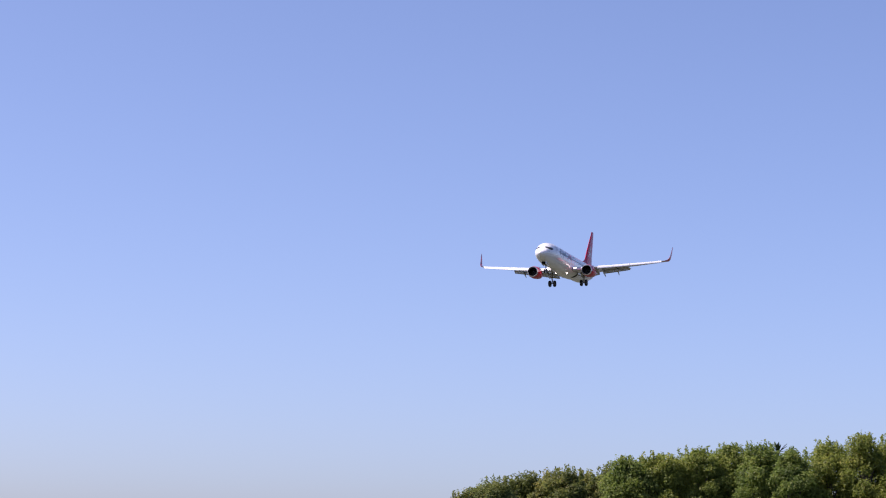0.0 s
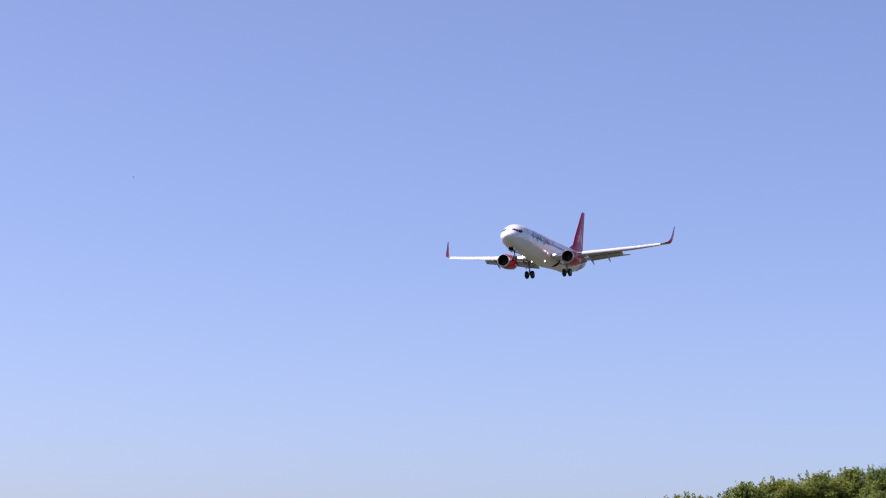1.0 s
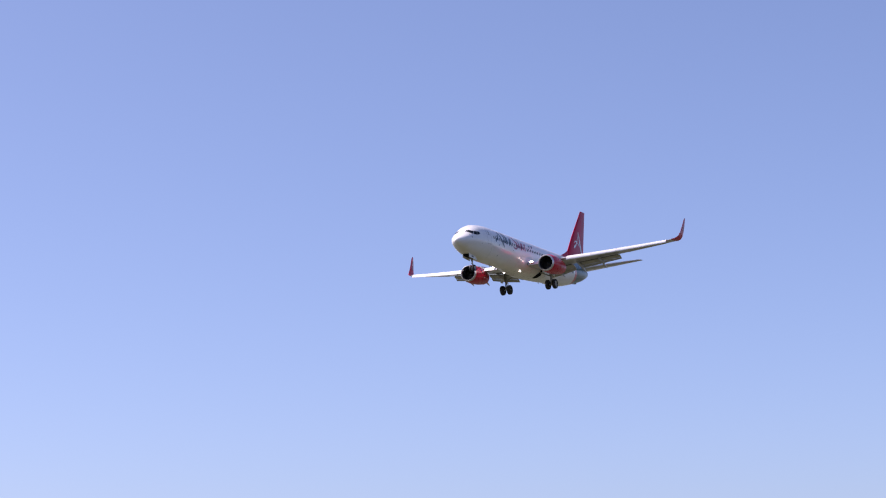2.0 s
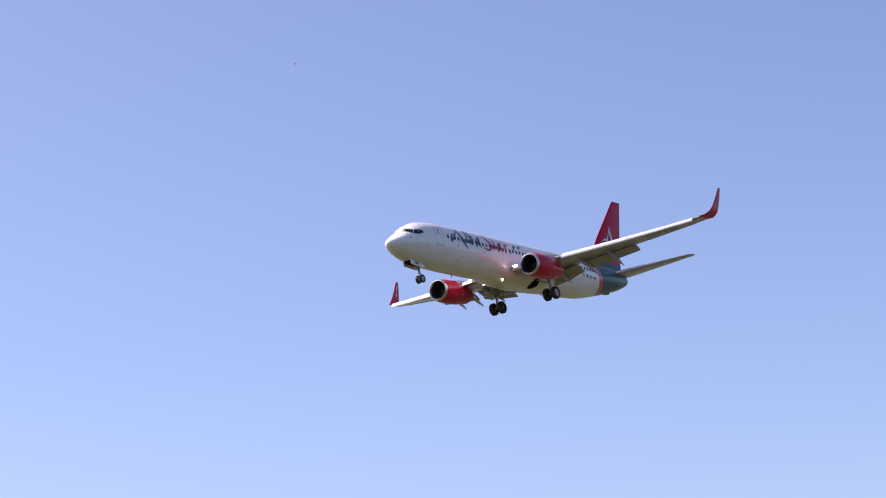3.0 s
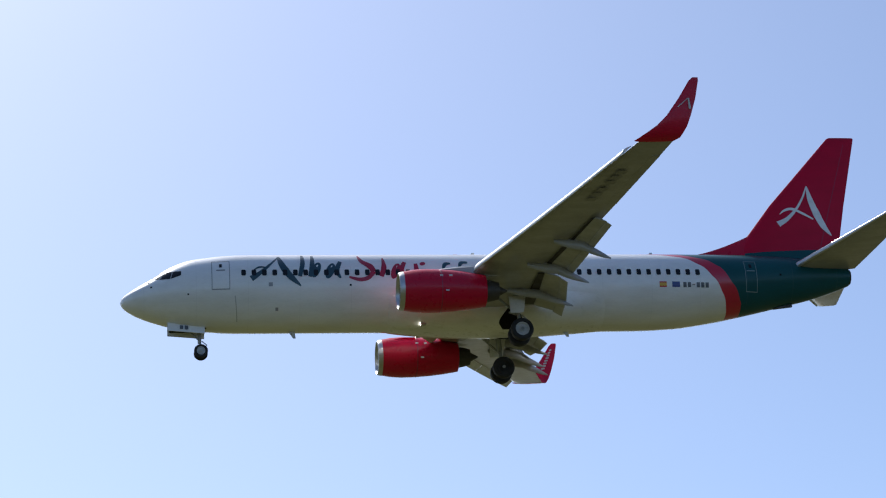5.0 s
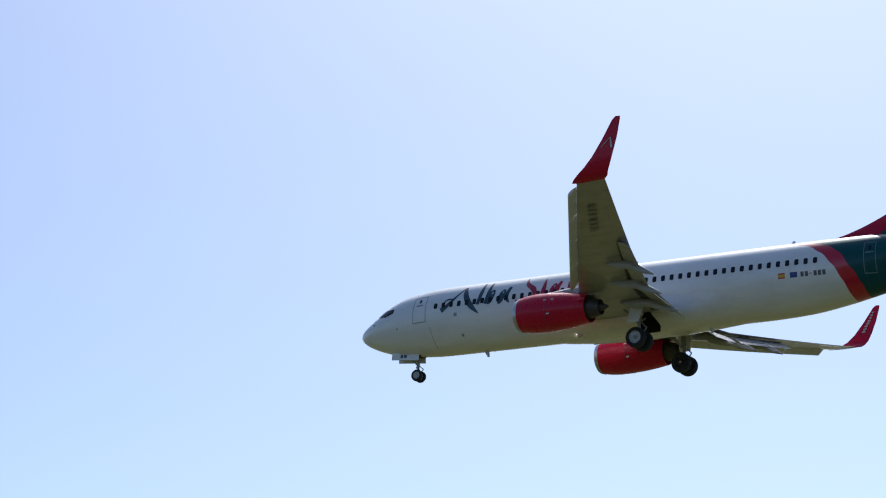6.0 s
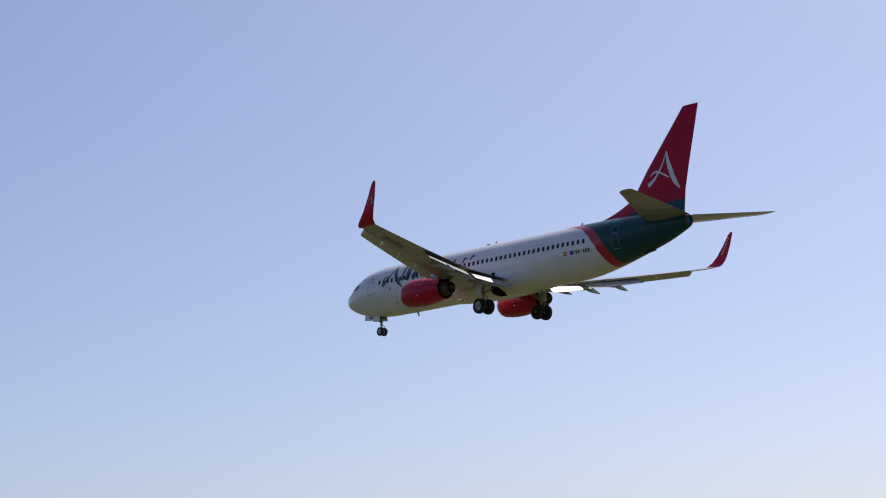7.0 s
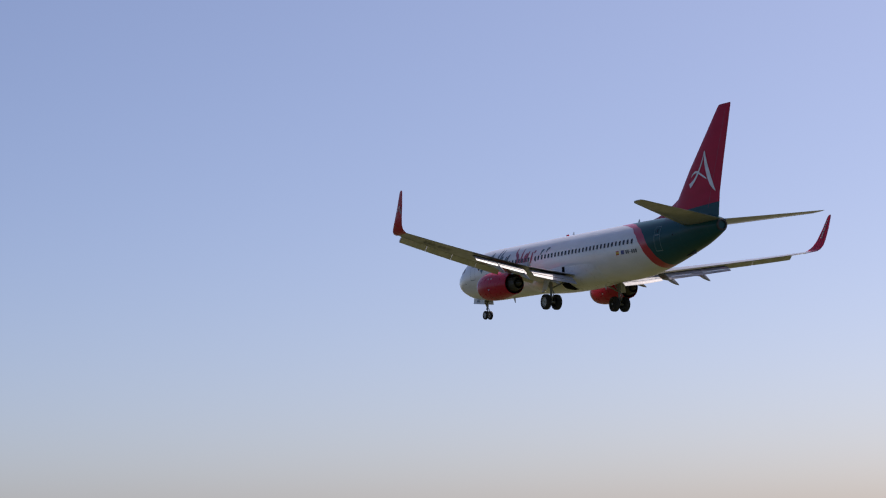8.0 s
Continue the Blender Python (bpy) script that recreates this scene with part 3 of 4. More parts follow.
def make_wing(plane, side):
    name = "wing"
    secs = []
    for y in (1.2, 1.9, 3.5, 5.0, 5.6, 7.5, 9.5, 11.5, 13.5, 15.5, 16.7):
        lead, chord, z = wing_line(y)
        secs.append(((lead - N + 0.25, side * y, z), chord - 0.25, 0.125 - 0.0022 * y, 1.0 - 0.08 * y, 0, 0.018))
    wing = part(name, surface(secs), grey_paint, plane, "grey swept wing")

    # slats drooped ahead of the leading edge
    for y0, y1 in ((5.9, 8.4), (8.45, 11.0), (11.05, 13.6), (13.65, 16.2)):
        s = []
        for y in (y0, (y0 + y1) / 2, y1):
            lead, chord, z = wing_line(y)
            s.append(((lead - N - 0.22, side * y, z - 0.34), 0.12 * chord + 0.42, 0.19, -40, 0, 0.08))
        part("slat", surface(s), sunlit_slat, wing, "pale leading-edge slat")
    s = []
    for y in (2.0, 4.0):
        lead, chord, z = wing_line(y)
        s.append(((lead - N - 0.12, side * y, z - 0.30), 0.85, 0.16, -36, 0, 0.06))
    part("krueger_flap", surface(s), sunlit_slat, wing, "pale inboard leading-edge flap")

    # double-slotted flaps, lowered
    for y0, y1 in ((2.0, 5.35), (5.95, 10.55)):
        for tag, share, angle in (("fore_flap", 0.20, 20), ("aft_flap", 0.10, 34)):
            s = []
            for y in (y0, (y0 + y1) / 2, y1):
                lead, chord, z = wing_line(y)
                big = min(chord, 5.2)
                x = lead + chord - 0.55
                zz = z - 0.12 - 0.015 * big
                c = share * big
                if tag == "aft_flap":
                    fore = 0.20 * big
                    x += (fore * math.cos(radians(20))) - 0.05
                    zz -= fore * math.sin(radians(20)) + 0.02
                s.append(((x - N, side * y, zz), c, 0.12, angle, 0, 0.03))
            part(tag, surface(s), flap_paint, wing, "lowered pale grey flap")
    # thin dark strips painting the shade in the gaps between wing and lowered flaps
    for y0, y1 in ((2.1, 5.2), (6.0, 10.4)):
        rings = []
        for y in (y0, (y0 + y1) / 2, y1):
            lead, chord, z = wing_line(y)
            x, zz = lead + chord * 0.80 - N, z - 0.035 * chord - 0.03
            rings.append([Vector((x, side * y, zz)), Vector((x + 0.10 * chord, side * y, zz - 0.02)), Vector((x + 0.10 * chord, side * y, zz + 0.03)), Vector((x, side * y, zz + 0.03))])
        part("flap_gap_shade", skin(rings), dull_metal, wing, "dark strip painting the shade ahead of the flap")
    # aileron line and static wicks are thin; the aileron is a panel of its own
    s = []
    for y in (11.5, 15.6):
        lead, chord, z = wing_line(y)
        s.append(((lead + chord * 0.80 - N, side * y, z - 0.004 * chord), chord * 0.20, 0.075, 1.5, 0, 0.0))
    part("aileron", surface(s), grey_paint, wing, "grey aileron")

    # flap-track fairings, drooping with the flaps
    for y, size in ((3.6, 0.95), (6.2, 1.05), (8.5, 1.0)):
        lead, chord, z = wing_line(y)
        x0, x1 = lead + chord * 0.55, lead + chord + 1.15 * size
        rings = []
        for k in range(13):
            u = k / 12
            x = x0 + (x1 - x0) * u
            bend = max(0.0, u - 0.5)
            zz = z - 0.24 - 0.42 * math.sin(math.pi * min(u * 1.3, 1) * 0.5) * size * 0.6 - bend * 1.25 * size
            r = 0.165 * size * (math.sin(math.pi * min(1, u * 0.92 + 0.06)) ** 0.6) * (1 - 0.55 * max(0, u - 0.6))
            r = max(r, 0.015)
            rings.append([Vector((x - N, side * (y + r * 0.75 * math.cos(a)), zz + r * 1.5 * math.sin(a))) for a in (2 * math.pi * j / 12 for j in range(12))])
        part("flap_track_fairing", skin(rings), grey_paint, wing, "grey canoe-shaped fairing")

    # winglet, blended up from the tip
    lead, chord, z = wing_line(16.7)
    secs = []
    for y, zz, x, c, lean in ((16.70, 0.0, lead + 0.0, chord, 6), (16.96, 0.06, lead + 0.22, 1.82, 14), (17.16, 0.20, lead + 0.52, 1.64, 34), (17.31, 0.46, lead + 0.96, 1.37, 58),
                              (17.40, 0.86, lead + 1.40, 1.10, 72), (17.49, 1.6, lead + 1.98, 0.78, 79), (17.575, 2.40, lead + 2.52, 0.43, 80), (17.59, 2.55, lead + 2.70, 0.25, 80)):
        secs.append(((x - N, side * y, z + 1.07 * zz), c, 0.055, 0, -side * lean, 0.0))
    winglet = part("winglet", surface(secs), red_paint, wing, "red upturned winglet")

    def on_winglet(u, v, face):
        """u aft from the leading edge in chords, v up in metres, on the outer or inner face."""
        k = (v - 0.86) / (2.5 - 0.86)
        x, y, c = lead + 1.40 + 1.14 * k, 17.40 + 0.18 * k, 1.10 - 0.66 * k
        return Vector((x + u * c - N, side * (y + face * (0.05 * c + 0.012)), z + 1.07 * v))

    if side < 0:
        for a, b, w in (((0.60, 1.62), (0.26, 1.22), 0.06), ((0.60, 1.62), (0.84, 1.14), 0.11)):
            p, q = on_winglet(*a, 1), on_winglet(*b, 1)
            bm = bmesh.new()
            bm.faces.new([bm.verts.new(c) for c in (p, q, q + Vector((w, 0, 0)), p + Vector((w * 0.6, 0, 0)))])
            part("emblem_stroke", bm, light_grey, wing, "white slanted stroke", False)
    else:
        for k in range(8):
            v = 0.95 + 0.16 * k
            p, q = on_winglet(0.42, v, -1), on_winglet(0.62, v + 0.04, -1)
            bm = bmesh.new()
            bm.faces.new([bm.verts.new(c) for c in (p, q, q + Vector((0.0, 0, 0.09)), p + Vector((0.0, 0, 0.09)))])
            part("lettering_bar", bm, light_grey, wing, "pale bar of unreadable lettering", False)
    # faint dark bars under the outer wing
    if side < 0:
        for y in (12.0, 12.42, 12.84, 13.4, 13.82, 14.24):
            bm = bmesh.new()
            lead2, chord2, z2 = wing_line(y)
            x = lead2 + 0.36 * chord2
            bm.faces.new([bm.verts.new((x - N + dx, side * (y + dy), wing_line(y + dy)[2] - 0.054 * chord2 - 0.022)) for dx, dy in ((0, 0), (0.46, 0.0), (0.60, 0.28), (0.14, 0.28))])
            part("registration_bar", bm, faint_ink, wing, "", False)
    return wing


def make_engine(plane, side):
    x0, y, z = 13.32 - N, side * 4.83, -1.87
    cowl = lathe([(0.26, 0.970), (0.7, 1.055), (1.3, 1.095), (2.0, 1.08), (2.8, 1.02), (3.5, 0.93), (4.25, 0.80), (4.27, 0.76), (3.7, 0.80)], (x0, y, z), sides=48)
    for v in cowl.verts:   # flattened underside
        if v.co.z < z:
            v.co.z = z + (v.co.z - z) * 0.93
    engine = part("engine_cowl", cowl, red_paint, plane, "red engine cowling")
    lip = lathe([(0.20, 0.785), (0.12, 0.80), (0.02, 0.86), (0.03, 0.90), (0.12, 0.940), (0.265, 0.971)], (x0, y, z), sides=48)
    for v in lip.verts:
        if v.co.z < z:
            v.co.z = z + (v.co.z - z) * 0.95
    part("inlet_lip", lip, bare_metal, engine, "polished metal inlet lip")
    part("inlet_duct", lathe([(0.195, 0.786), (0.5, 0.772), (1.2, 0.79), (1.22, 0.0)], (x0, y, z), sides=40), duct_grey, engine, "dark inlet duct")
    fan = bmesh.new()
    for k in range(24):
        a = 2 * math.pi * k / 24
        ring = []
        for r, tw in ((0.25, 0.5), (0.5, 0.8), (0.775, 1.1)):
            for s in (-1, 1):
                b = a + s * 0.10 / max(r, 0.3)
                ring.append(fan.verts.new((x0 + 1.05 + s * 0.06 * tw, y + r * math.sin(b), z + r * math.cos(b))))
        fan.faces.new((ring[0], ring[1], ring[3], ring[2]))
        fan.faces.new((ring[2], ring[3], ring[5], ring[4]))
    part("fan", fan, fan_metal, engine, "dark fan blades", False)
    part("spinner", lathe([(0.62, 0.01), (0.75, 0.12), (0.95, 0.22), (1.1, 0.27)], (x0, y, z), sides=24), dull_metal, engine, "dark spinner cone")
    part("core_nozzle", lathe([(3.6, 0.62), (4.1, 0.60), (4.6, 0.50), (4.92, 0.42), (4.93, 0.38), (4.6, 0.40)], (x0, y, z + 0.02), sides=32), dull_metal, engine, "dark metal core nozzle")
    part("exhaust_plug", lathe([(4.6, 0.30), (5.0, 0.22), (5.35, 0.04)], (x0, y, z + 0.02), sides=24), dull_metal, engine, "dark exhaust plug")
    seam = lathe([(2.02, 1.081), (2.03, 1.087), (2.06, 1.087), (2.07, 1.081)], (x0, y, z), sides=48)
    for v in seam.verts:
        if v.co.z < z:
            v.co.z = z + (v.co.z - z) * 0.93
    part("cowl_seam", seam, ink_crimson, engine, "darker red seam of the cowling")
    # access-panel marks
    for a, s in ((62, 1.95), (62, 2.4), (105, 2.2)):
        bm = bmesh.new()
        t = radians(a)
        p = Vector((x0 + s, y - math.sin(t) * 1.10, z + math.cos(t) * 1.10))
        bm.faces.new([bm.verts.new(p + Vector(d)) for d in ((0, 0, 0), (0.16, 0, 0), (0.16, -0.02, -0.09), (0, -0.02, -0.09))])
        part("panel_mark", bm, light_grey, engine, "small pale panel mark", False)
    # strake on the inboard shoulder
    s = -side
    part("strake", skin([[Vector((x0 + 0.9 + q, y + s * (0.75 + e), z + 0.78 + h)) for q, e, h in ((0, -0.01, 0), (0, 0.01, 0), (1.1, 0.02, 0.0), (1.1, -0.02, 0))],
                         [Vector((x0 + 1.4 + q, y + s * (0.82 + e), z + 0.84 + h)) for q, e, h in ((0, -0.01, 0), (0, 0.01, 0), (0.6, 0.02, 0.0), (0.6, -0.02, 0))]]), red_paint, engine, "red strake")
    # pylon from the cowl up into the wing
    rings = []
    for k in range(11):
        u = k / 10
        x = x0 + 1.0 + 5.6 * u
        top = z + 1.0 + (0.42 * math.sin(math.pi * min(1.0, u * 1.1) * 0.5))
        low = z + 0.95 - 0.45 * u if u < 0.6 else z + 0.68 + 0.8 * (u - 0.6)
        w = 0.26 * math.sin(math.pi * (0.04 + 0.92 * u)) ** 0.6
        rings.append([Vector((x, y + a * w, low + (top - low) * b)) for a, b in ((-1, 0), (-1, 0.75), (-0.5, 1), (0.5, 1), (1, 0.75), (1, 0))])
    part("pylon", skin(rings), grey_paint, engine, "grey engine pylon")


def wheel(plane, x, y, z, radius, width, name, pale):
    """A tyre with its rim; pale names the side (-1, 1 or 0 for both) on which the rim is bright, the other hub face is
    near-black.
    """
    w, r = width / 2, radius
    tyre = [(-w * 0.75, r * 0.60), (-w, r * 0.70), (-w, r * 0.86), (-w * 0.78, r * 0.965), (-w * 0.4, r), (w * 0.4, r), (w * 0.78, r * 0.965), (w, r * 0.86), (w, r * 0.70), (w * 0.75, r * 0.60)]
    ob = part(name, lathe(tyre, (0, 0, 0), "y", 36), rubber, plane, "black tyre on a grey rim")
    ob.matrix_basis = pose(x - N, y, z)
    for s in (-1, 1):
        face = lathe([(s * w * 0.70, 0.01), (s * w * 0.72, r * 0.20), (s * w * 0.50, r * 0.26), (s * w * 0.50, r * 0.46), (s * w * 0.80, r * 0.55), (s * w * 0.76, r * 0.62), (0.0, r * 0.62)], (0, 0, 0), "y", 28)
        if pale in (0, s):
            part("rim", face, rim_paint, ob, "grey wheel rim")
        else:
            part("dark_hub", face, rubber, ob, "near-black wheel hub face")
    return ob


def make_gear(plane):
    for side in (-1, 1):
        y = side * 2.86
        strut = part("main_gear_strut", tube([(19.45 - N, y, -1.3), (19.5 - N, y, -2.2), (19.52 - N, y, -2.21), (19.57 - N, y, -3.27)], [0.15, 0.14, 0.09, 0.085]), gear_paint, plane, "grey main landing gear strut")
        part("axle", tube([(19.57 - N, y - 0.62, -3.27), (19.57 - N, y + 0.62, -3.27)], [0.08, 0.08]), gear_paint, strut)
        part("side_brace", tube([(19.4 - N, y - side * 0.05, -2.3), (19.3 - N, y - side * 1.35, -1.7)], [0.06, 0.06]), gear_paint, strut)
        part("drag_brace", tube([(19.5 - N, y, -2.35), (18.6 - N, y, -1.5)], [0.055, 0.055]), gear_paint, strut)
        bm = tube([(19.68 - N, y, -2.35), (19.98 - N, y, -2.66)], [0.035, 0.035])
        tube([(19.98 - N, y, -2.66), (19.68 - N, y, -3.08)], [0.035, 0.035], bm=bm)
        part("torque_link", bm, gear_paint, strut)
        rings = [[Vector((19.05 - N + dx, y + side * (0.20 + 0.25 * v) + dy, -1.45 - 0.95 * v)) for dx, dy in ((0, -0.015), (0.85 - 0.2 * v, -0.015), (0.85 - 0.2 * v, 0.015), (0, 0.015))] for v in (0, 0.3, 0.6, 1)]
        part("gear_door", skin(rings), white_paint, strut, "white strut door")
        for dy in (-0.43, 0.43):
            wheel(plane, 19.57, y + dy, -3.27, 0.565, 0.40, "main_wheel", side if dy * side > 0 else 5)
        # near-black patch painting the open wheel well's shade, from wing root round to belly
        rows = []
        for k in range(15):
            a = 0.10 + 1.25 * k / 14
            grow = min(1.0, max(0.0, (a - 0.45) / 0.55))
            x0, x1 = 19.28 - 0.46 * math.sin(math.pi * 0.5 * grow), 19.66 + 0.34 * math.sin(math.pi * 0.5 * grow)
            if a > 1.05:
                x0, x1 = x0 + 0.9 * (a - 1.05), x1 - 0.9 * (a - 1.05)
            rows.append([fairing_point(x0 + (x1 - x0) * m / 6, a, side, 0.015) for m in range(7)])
        part("well_shade", skin(rows, close=False, caps=False), shade_and_port_black, plane, "near-black patch painting the open wheel well's shade")
    strut = part("nose_gear_strut", tube([(3.97 - N, 0, -1.8), (4.0 - N, 0, -2.55), (4.01 - N, 0, -2.56), (4.05 - N, 0, -3.18)], [0.10, 0.09, 0.06, 0.055]), gear_paint, plane, "grey nose landing gear strut")
    part("axle", tube([(4.05 - N, -0.28, -3.18), (4.05 - N, 0.28, -3.18)], [0.05, 0.05]), gear_paint, strut)
    part("drag_brace", tube([(4.0 - N, 0, -2.6), (3.4 - N, 0, -1.95)], [0.045, 0.045]), gear_paint, strut)
    part("torque_link", tube([(4.1 - N, 0, -2.6), (4.35 - N, 0, -2.8), (4.12 - N, 0, -3.05)], [0.03, 0.03, 0.03]), gear_paint, strut)
    part("taxi_lamp", lathe([(-0.02, 0.01), (-0.02, 0.09), (0.08, 0.07), (0.10, 0.01)], (3.92 - N, 0, -2.66), sides=16), rim_paint, strut)
    for dy in (-0.21, 0.21):
        wheel(plane, 4.05, dy, -3.18, 0.345, 0.20, "nose_wheel", 0)
    for side in (-1, 1):
        rings = [[Vector((2.42 - N + 1.82 * u, side * (0.36 + 0.05 * v) + e, -1.72 - 0.16 * u - 0.46 * v)) for v, e in ((0, -0.02), (0.5, -0.02), (1, -0.02), (1, 0.02), (0.5, 0.02), (0, 0.02))] for u in (0, 0.25, 0.5, 0.75, 1)]
        door = part("nose_gear_door", skin(rings), white_paint, plane, "white nose gear door")
        for k in range(2):
            bm = bmesh.new()
            x = 3.02 + 0.24 * k - N
            yy = side * (0.395) + side * 0.03
            zz = -1.72 - 0.16 * (0.35 + 0.1 * k) - 0.13
            bm.faces.new([bm.verts.new((x + a, yy + side * 0.012 * (b < 0), zz + b)) for a, b in ((0, 0), (0.17, -0.01), (0.17, -0.21), (0, -0.20))])
            part("code_bar", bm, ink_grey, door, "dark bar of the aircraft code", False)
    # solid dark block painting the shade inside the open nose wheel well
    part("nose_well_shade", box(2.5 - N, 4.35 - N, -0.34, 0.34, -2.03, -1.80, 0.02), shade_and_port_black, plane, "near-black block painting the open nose wheel well's shade")


def make_tail(plane):
    fin = part("fin", surface([((31.2 - N, 0, 1.3), 6.1, 0.10, 0, 90, 0), ((32.35 - N, 0, 2.85), 5.10, 0.095, 0, 90, 0), ((33.84 - N, 0, 4.72), 4.05, 0.09, 0, 90, 0),
                               ((37.40 - N, 0, 8.60), 1.50, 0.085, 0, 90, 0), ((37.54 - N, 0, 8.68), 1.33, 0.05, 0, 90, 0)]), fin_paint, plane, "red fin")
    # dorsal fillet ahead of the fin
    rings = []
    for k in range(15):
        u = k / 14
        x = 28.9 + 3.9 * u
        h = 1.87 + 1.28 * u ** 1.55
        w = 0.03 + 0.17 * u
        rings.append([Vector((x - N, a * w, 1.55 + (h - 1.55) * b)) for a, b in ((-1.5, 0), (-0.9, 0.55), (-0.35, 0.93), (0, 1), (0.35, 0.93), (0.9, 0.55), (1.5, 0))])
    part("dorsal_fillet", skin(rings, close=False, caps=False), red_paint, fin, "red dorsal fillet")
    bm = bmesh.new()
    for y in (-0.10, 0.10):
        a = bm.verts.new((36.15 - N, y * 1.25, 1.9)); b = bm.verts.new((36.2 - N, y * 1.25, 1.9))
        c = bm.verts.new((38.32 - N, y * 0.45, 8.3)); d = bm.verts.new((38.29 - N, y * 0.45, 8.3))
        bm.faces.new((a, b, c, d))
    part("rudder_line", bm, ink_crimson, fin, "darker red rudder hinge line", False)

    def fin_half(x, z):
        k = (z - 2.85) / (8.5 - 2.85)
        lead, chord = 32.35 + 5.15 * k, 5.02 - 3.58 * k
        a = min(max((x - lead) / chord, 0.0), 1.0)
        t = 0.095
        return chord * 5 * t * (0.2969 * math.sqrt(a) - 0.126 * a - 0.3516 * a * a + 0.2843 * a ** 3 - 0.1015 * a ** 4)

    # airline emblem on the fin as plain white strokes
    for side in (-1, 1):
        for pts, ws in ((((35.93, 5.80), (36.05, 5.05), (36.32, 4.22), (36.62, 3.55), (37.02, 3.02)), (0.05, 0.30, 0.40, 0.34, 0.04)),
                        (((35.93, 5.80), (35.66, 5.16), (35.26, 4.52), (34.72, 3.94), (34.16, 3.60)), (0.05, 0.10, 0.13, 0.20, 0.34)),
                        (((34.30, 4.18), (34.60, 4.40), (35.02, 4.47), (35.60, 4.20), (36.10, 3.92)), (0.03, 0.13, 0.15, 0.13, 0.08))):
            bm = bmesh.new()
            n, last = len(pts), None
            fine = []
            for i in range(n - 1):
                p0, p1, p2, p3 = (Vector(pts[min(max(k, 0), n - 1)]) for k in (i - 1, i, i + 1, i + 2))
                for k in range(6 + (i == n - 2)):
                    u = k / 6
                    fine.append((0.5 * (2 * p1 + (p2 - p0) * u + (2 * p0 - 5 * p1 + 4 * p2 - p3) * u * u + (3 * p1 - p0 - 3 * p2 + p3) * u ** 3), ws[i] + (ws[i + 1] - ws[i]) * u))
            for i, (q, w) in enumerate(fine):
                d = (fine[min(i + 1, len(fine) - 1)][0] - fine[max(i - 1, 0)][0]).normalized()
                o = Vector((-d.y, d.x)) * w / 2
                pair = [bm.verts.new((p.x - N, side * (fin_half(p.x, p.y) + 0.02), p.y)) for p in (q + o, q - o)]
                if last:
                    bm.faces.new((last[0], pair[0], pair[1], last[1]))
                last = pair
            part("emblem_stroke", bm, white_paint, fin, "white sweeping stroke", False)

    for side in (-1, 1):
        stab = part("tailplane", surface([((34.2 - N, side * 0.3, 0.92), 3.75, 0.10, -2.5, 0, 0), ((35.0 - N, side * 1.6, 1.08), 3.22, 0.10, -2.5, 0, 0),
                                          ((38.12 - N, side * 7.0, 1.76), 1.16, 0.09, -2.5, 0, 0), ((38.4 - N, side * 7.18, 1.79), 0.78, 0.06, -2.5, 0, 0)]), grey_paint, plane, "grey swept tailplane")
        part("tailplane_leading_edge", surface([((34.48 - N, side * 0.85, 0.988), 0.34, 0.9, -1, 0, 0), ((38.10 - N, side * 7.0, 1.76), 0.13, 0.82, -1, 0, 0)]), bare_metal, stab, "bright metal leading edge")


def make_small_parts(plane):
    for x, z, s in ((17.7, 1.83, 1), (27.0, 1.83, 1)):
        part("blade_aerial", surface([((x - N, 0, z), 0.32, 0.12, 0, 90, 0), ((x + 0.16 - N, 0, z + 0.26), 0.14, 0.10, 0, 90, 0)]), white_paint, plane)
    for x in (8.36, 22.2):
        z = section(x)[2]
        part("blade_aerial", surface([((x - N, 0, z + 0.03), 0.34, 0.12, 0, 90, 0), ((x + 0.26 - N, 0, z - 0.36), 0.13, 0.10, 0, 90, 0)]), light_grey, plane)
    part("tail_skid", skin([[Vector((33.42 + 1.0 * u - N, s * 0.09, z)) for s, z in ((-1, -0.80 + 0.2 * u), (1, -0.80 + 0.2 * u), (0.8, -1.0 + 0.06 * u - 0.06 * (1 - u)), (-0.8, -1.0 + 0.06 * u - 0.06 * (1 - u)))] for u in (0, 0.4, 0.8, 1)]), dull_metal, plane, "dark tail skid")
    part("beacon", lathe([(-0.12, 0.01), (-0.10, 0.08), (0.10, 0.08), (0.12, 0.01)], (17.0 - N, 0, 1.92), sides=12), red_paint, plane, "red beacon")
    # landing lamps, lit; those in the wing roots sit in wide glazed recesses
    for side in (-1, 1):
        for name, x, y, z, r, wide in (("landing_lamp", 15.08, 2.36, -1.20, 0.115, 2.2), ("belly_lamp", 14.90, 0.98, -2.12 if side < 0 else -2.04, 0.10, 1.0)):
            shell = lathe([(0.30, 0.02), (0.26, r * 0.8), (0.06, r * 1.12), (0.0, r * 1.15), (0.012, r)], (0, 0, 0), sides=20)
            lens = lathe([(0.012, r), (-0.012, r * 0.7), (-0.025, 0.005)], (0, 0, 0), sides=20)
            for bm in (shell, lens):
                for v in bm.verts:
                    v.co = Vector((x - N + v.co.x + 0.25 * side * v.co.y * (wide - 1), side * y + v.co.y * wide, z + v.co.z))
            lamp = part(name, shell, bare_metal, plane, "landing lamp switched on")
            part("lens", lens, lamp_glow, lamp, "glowing lamp lens")


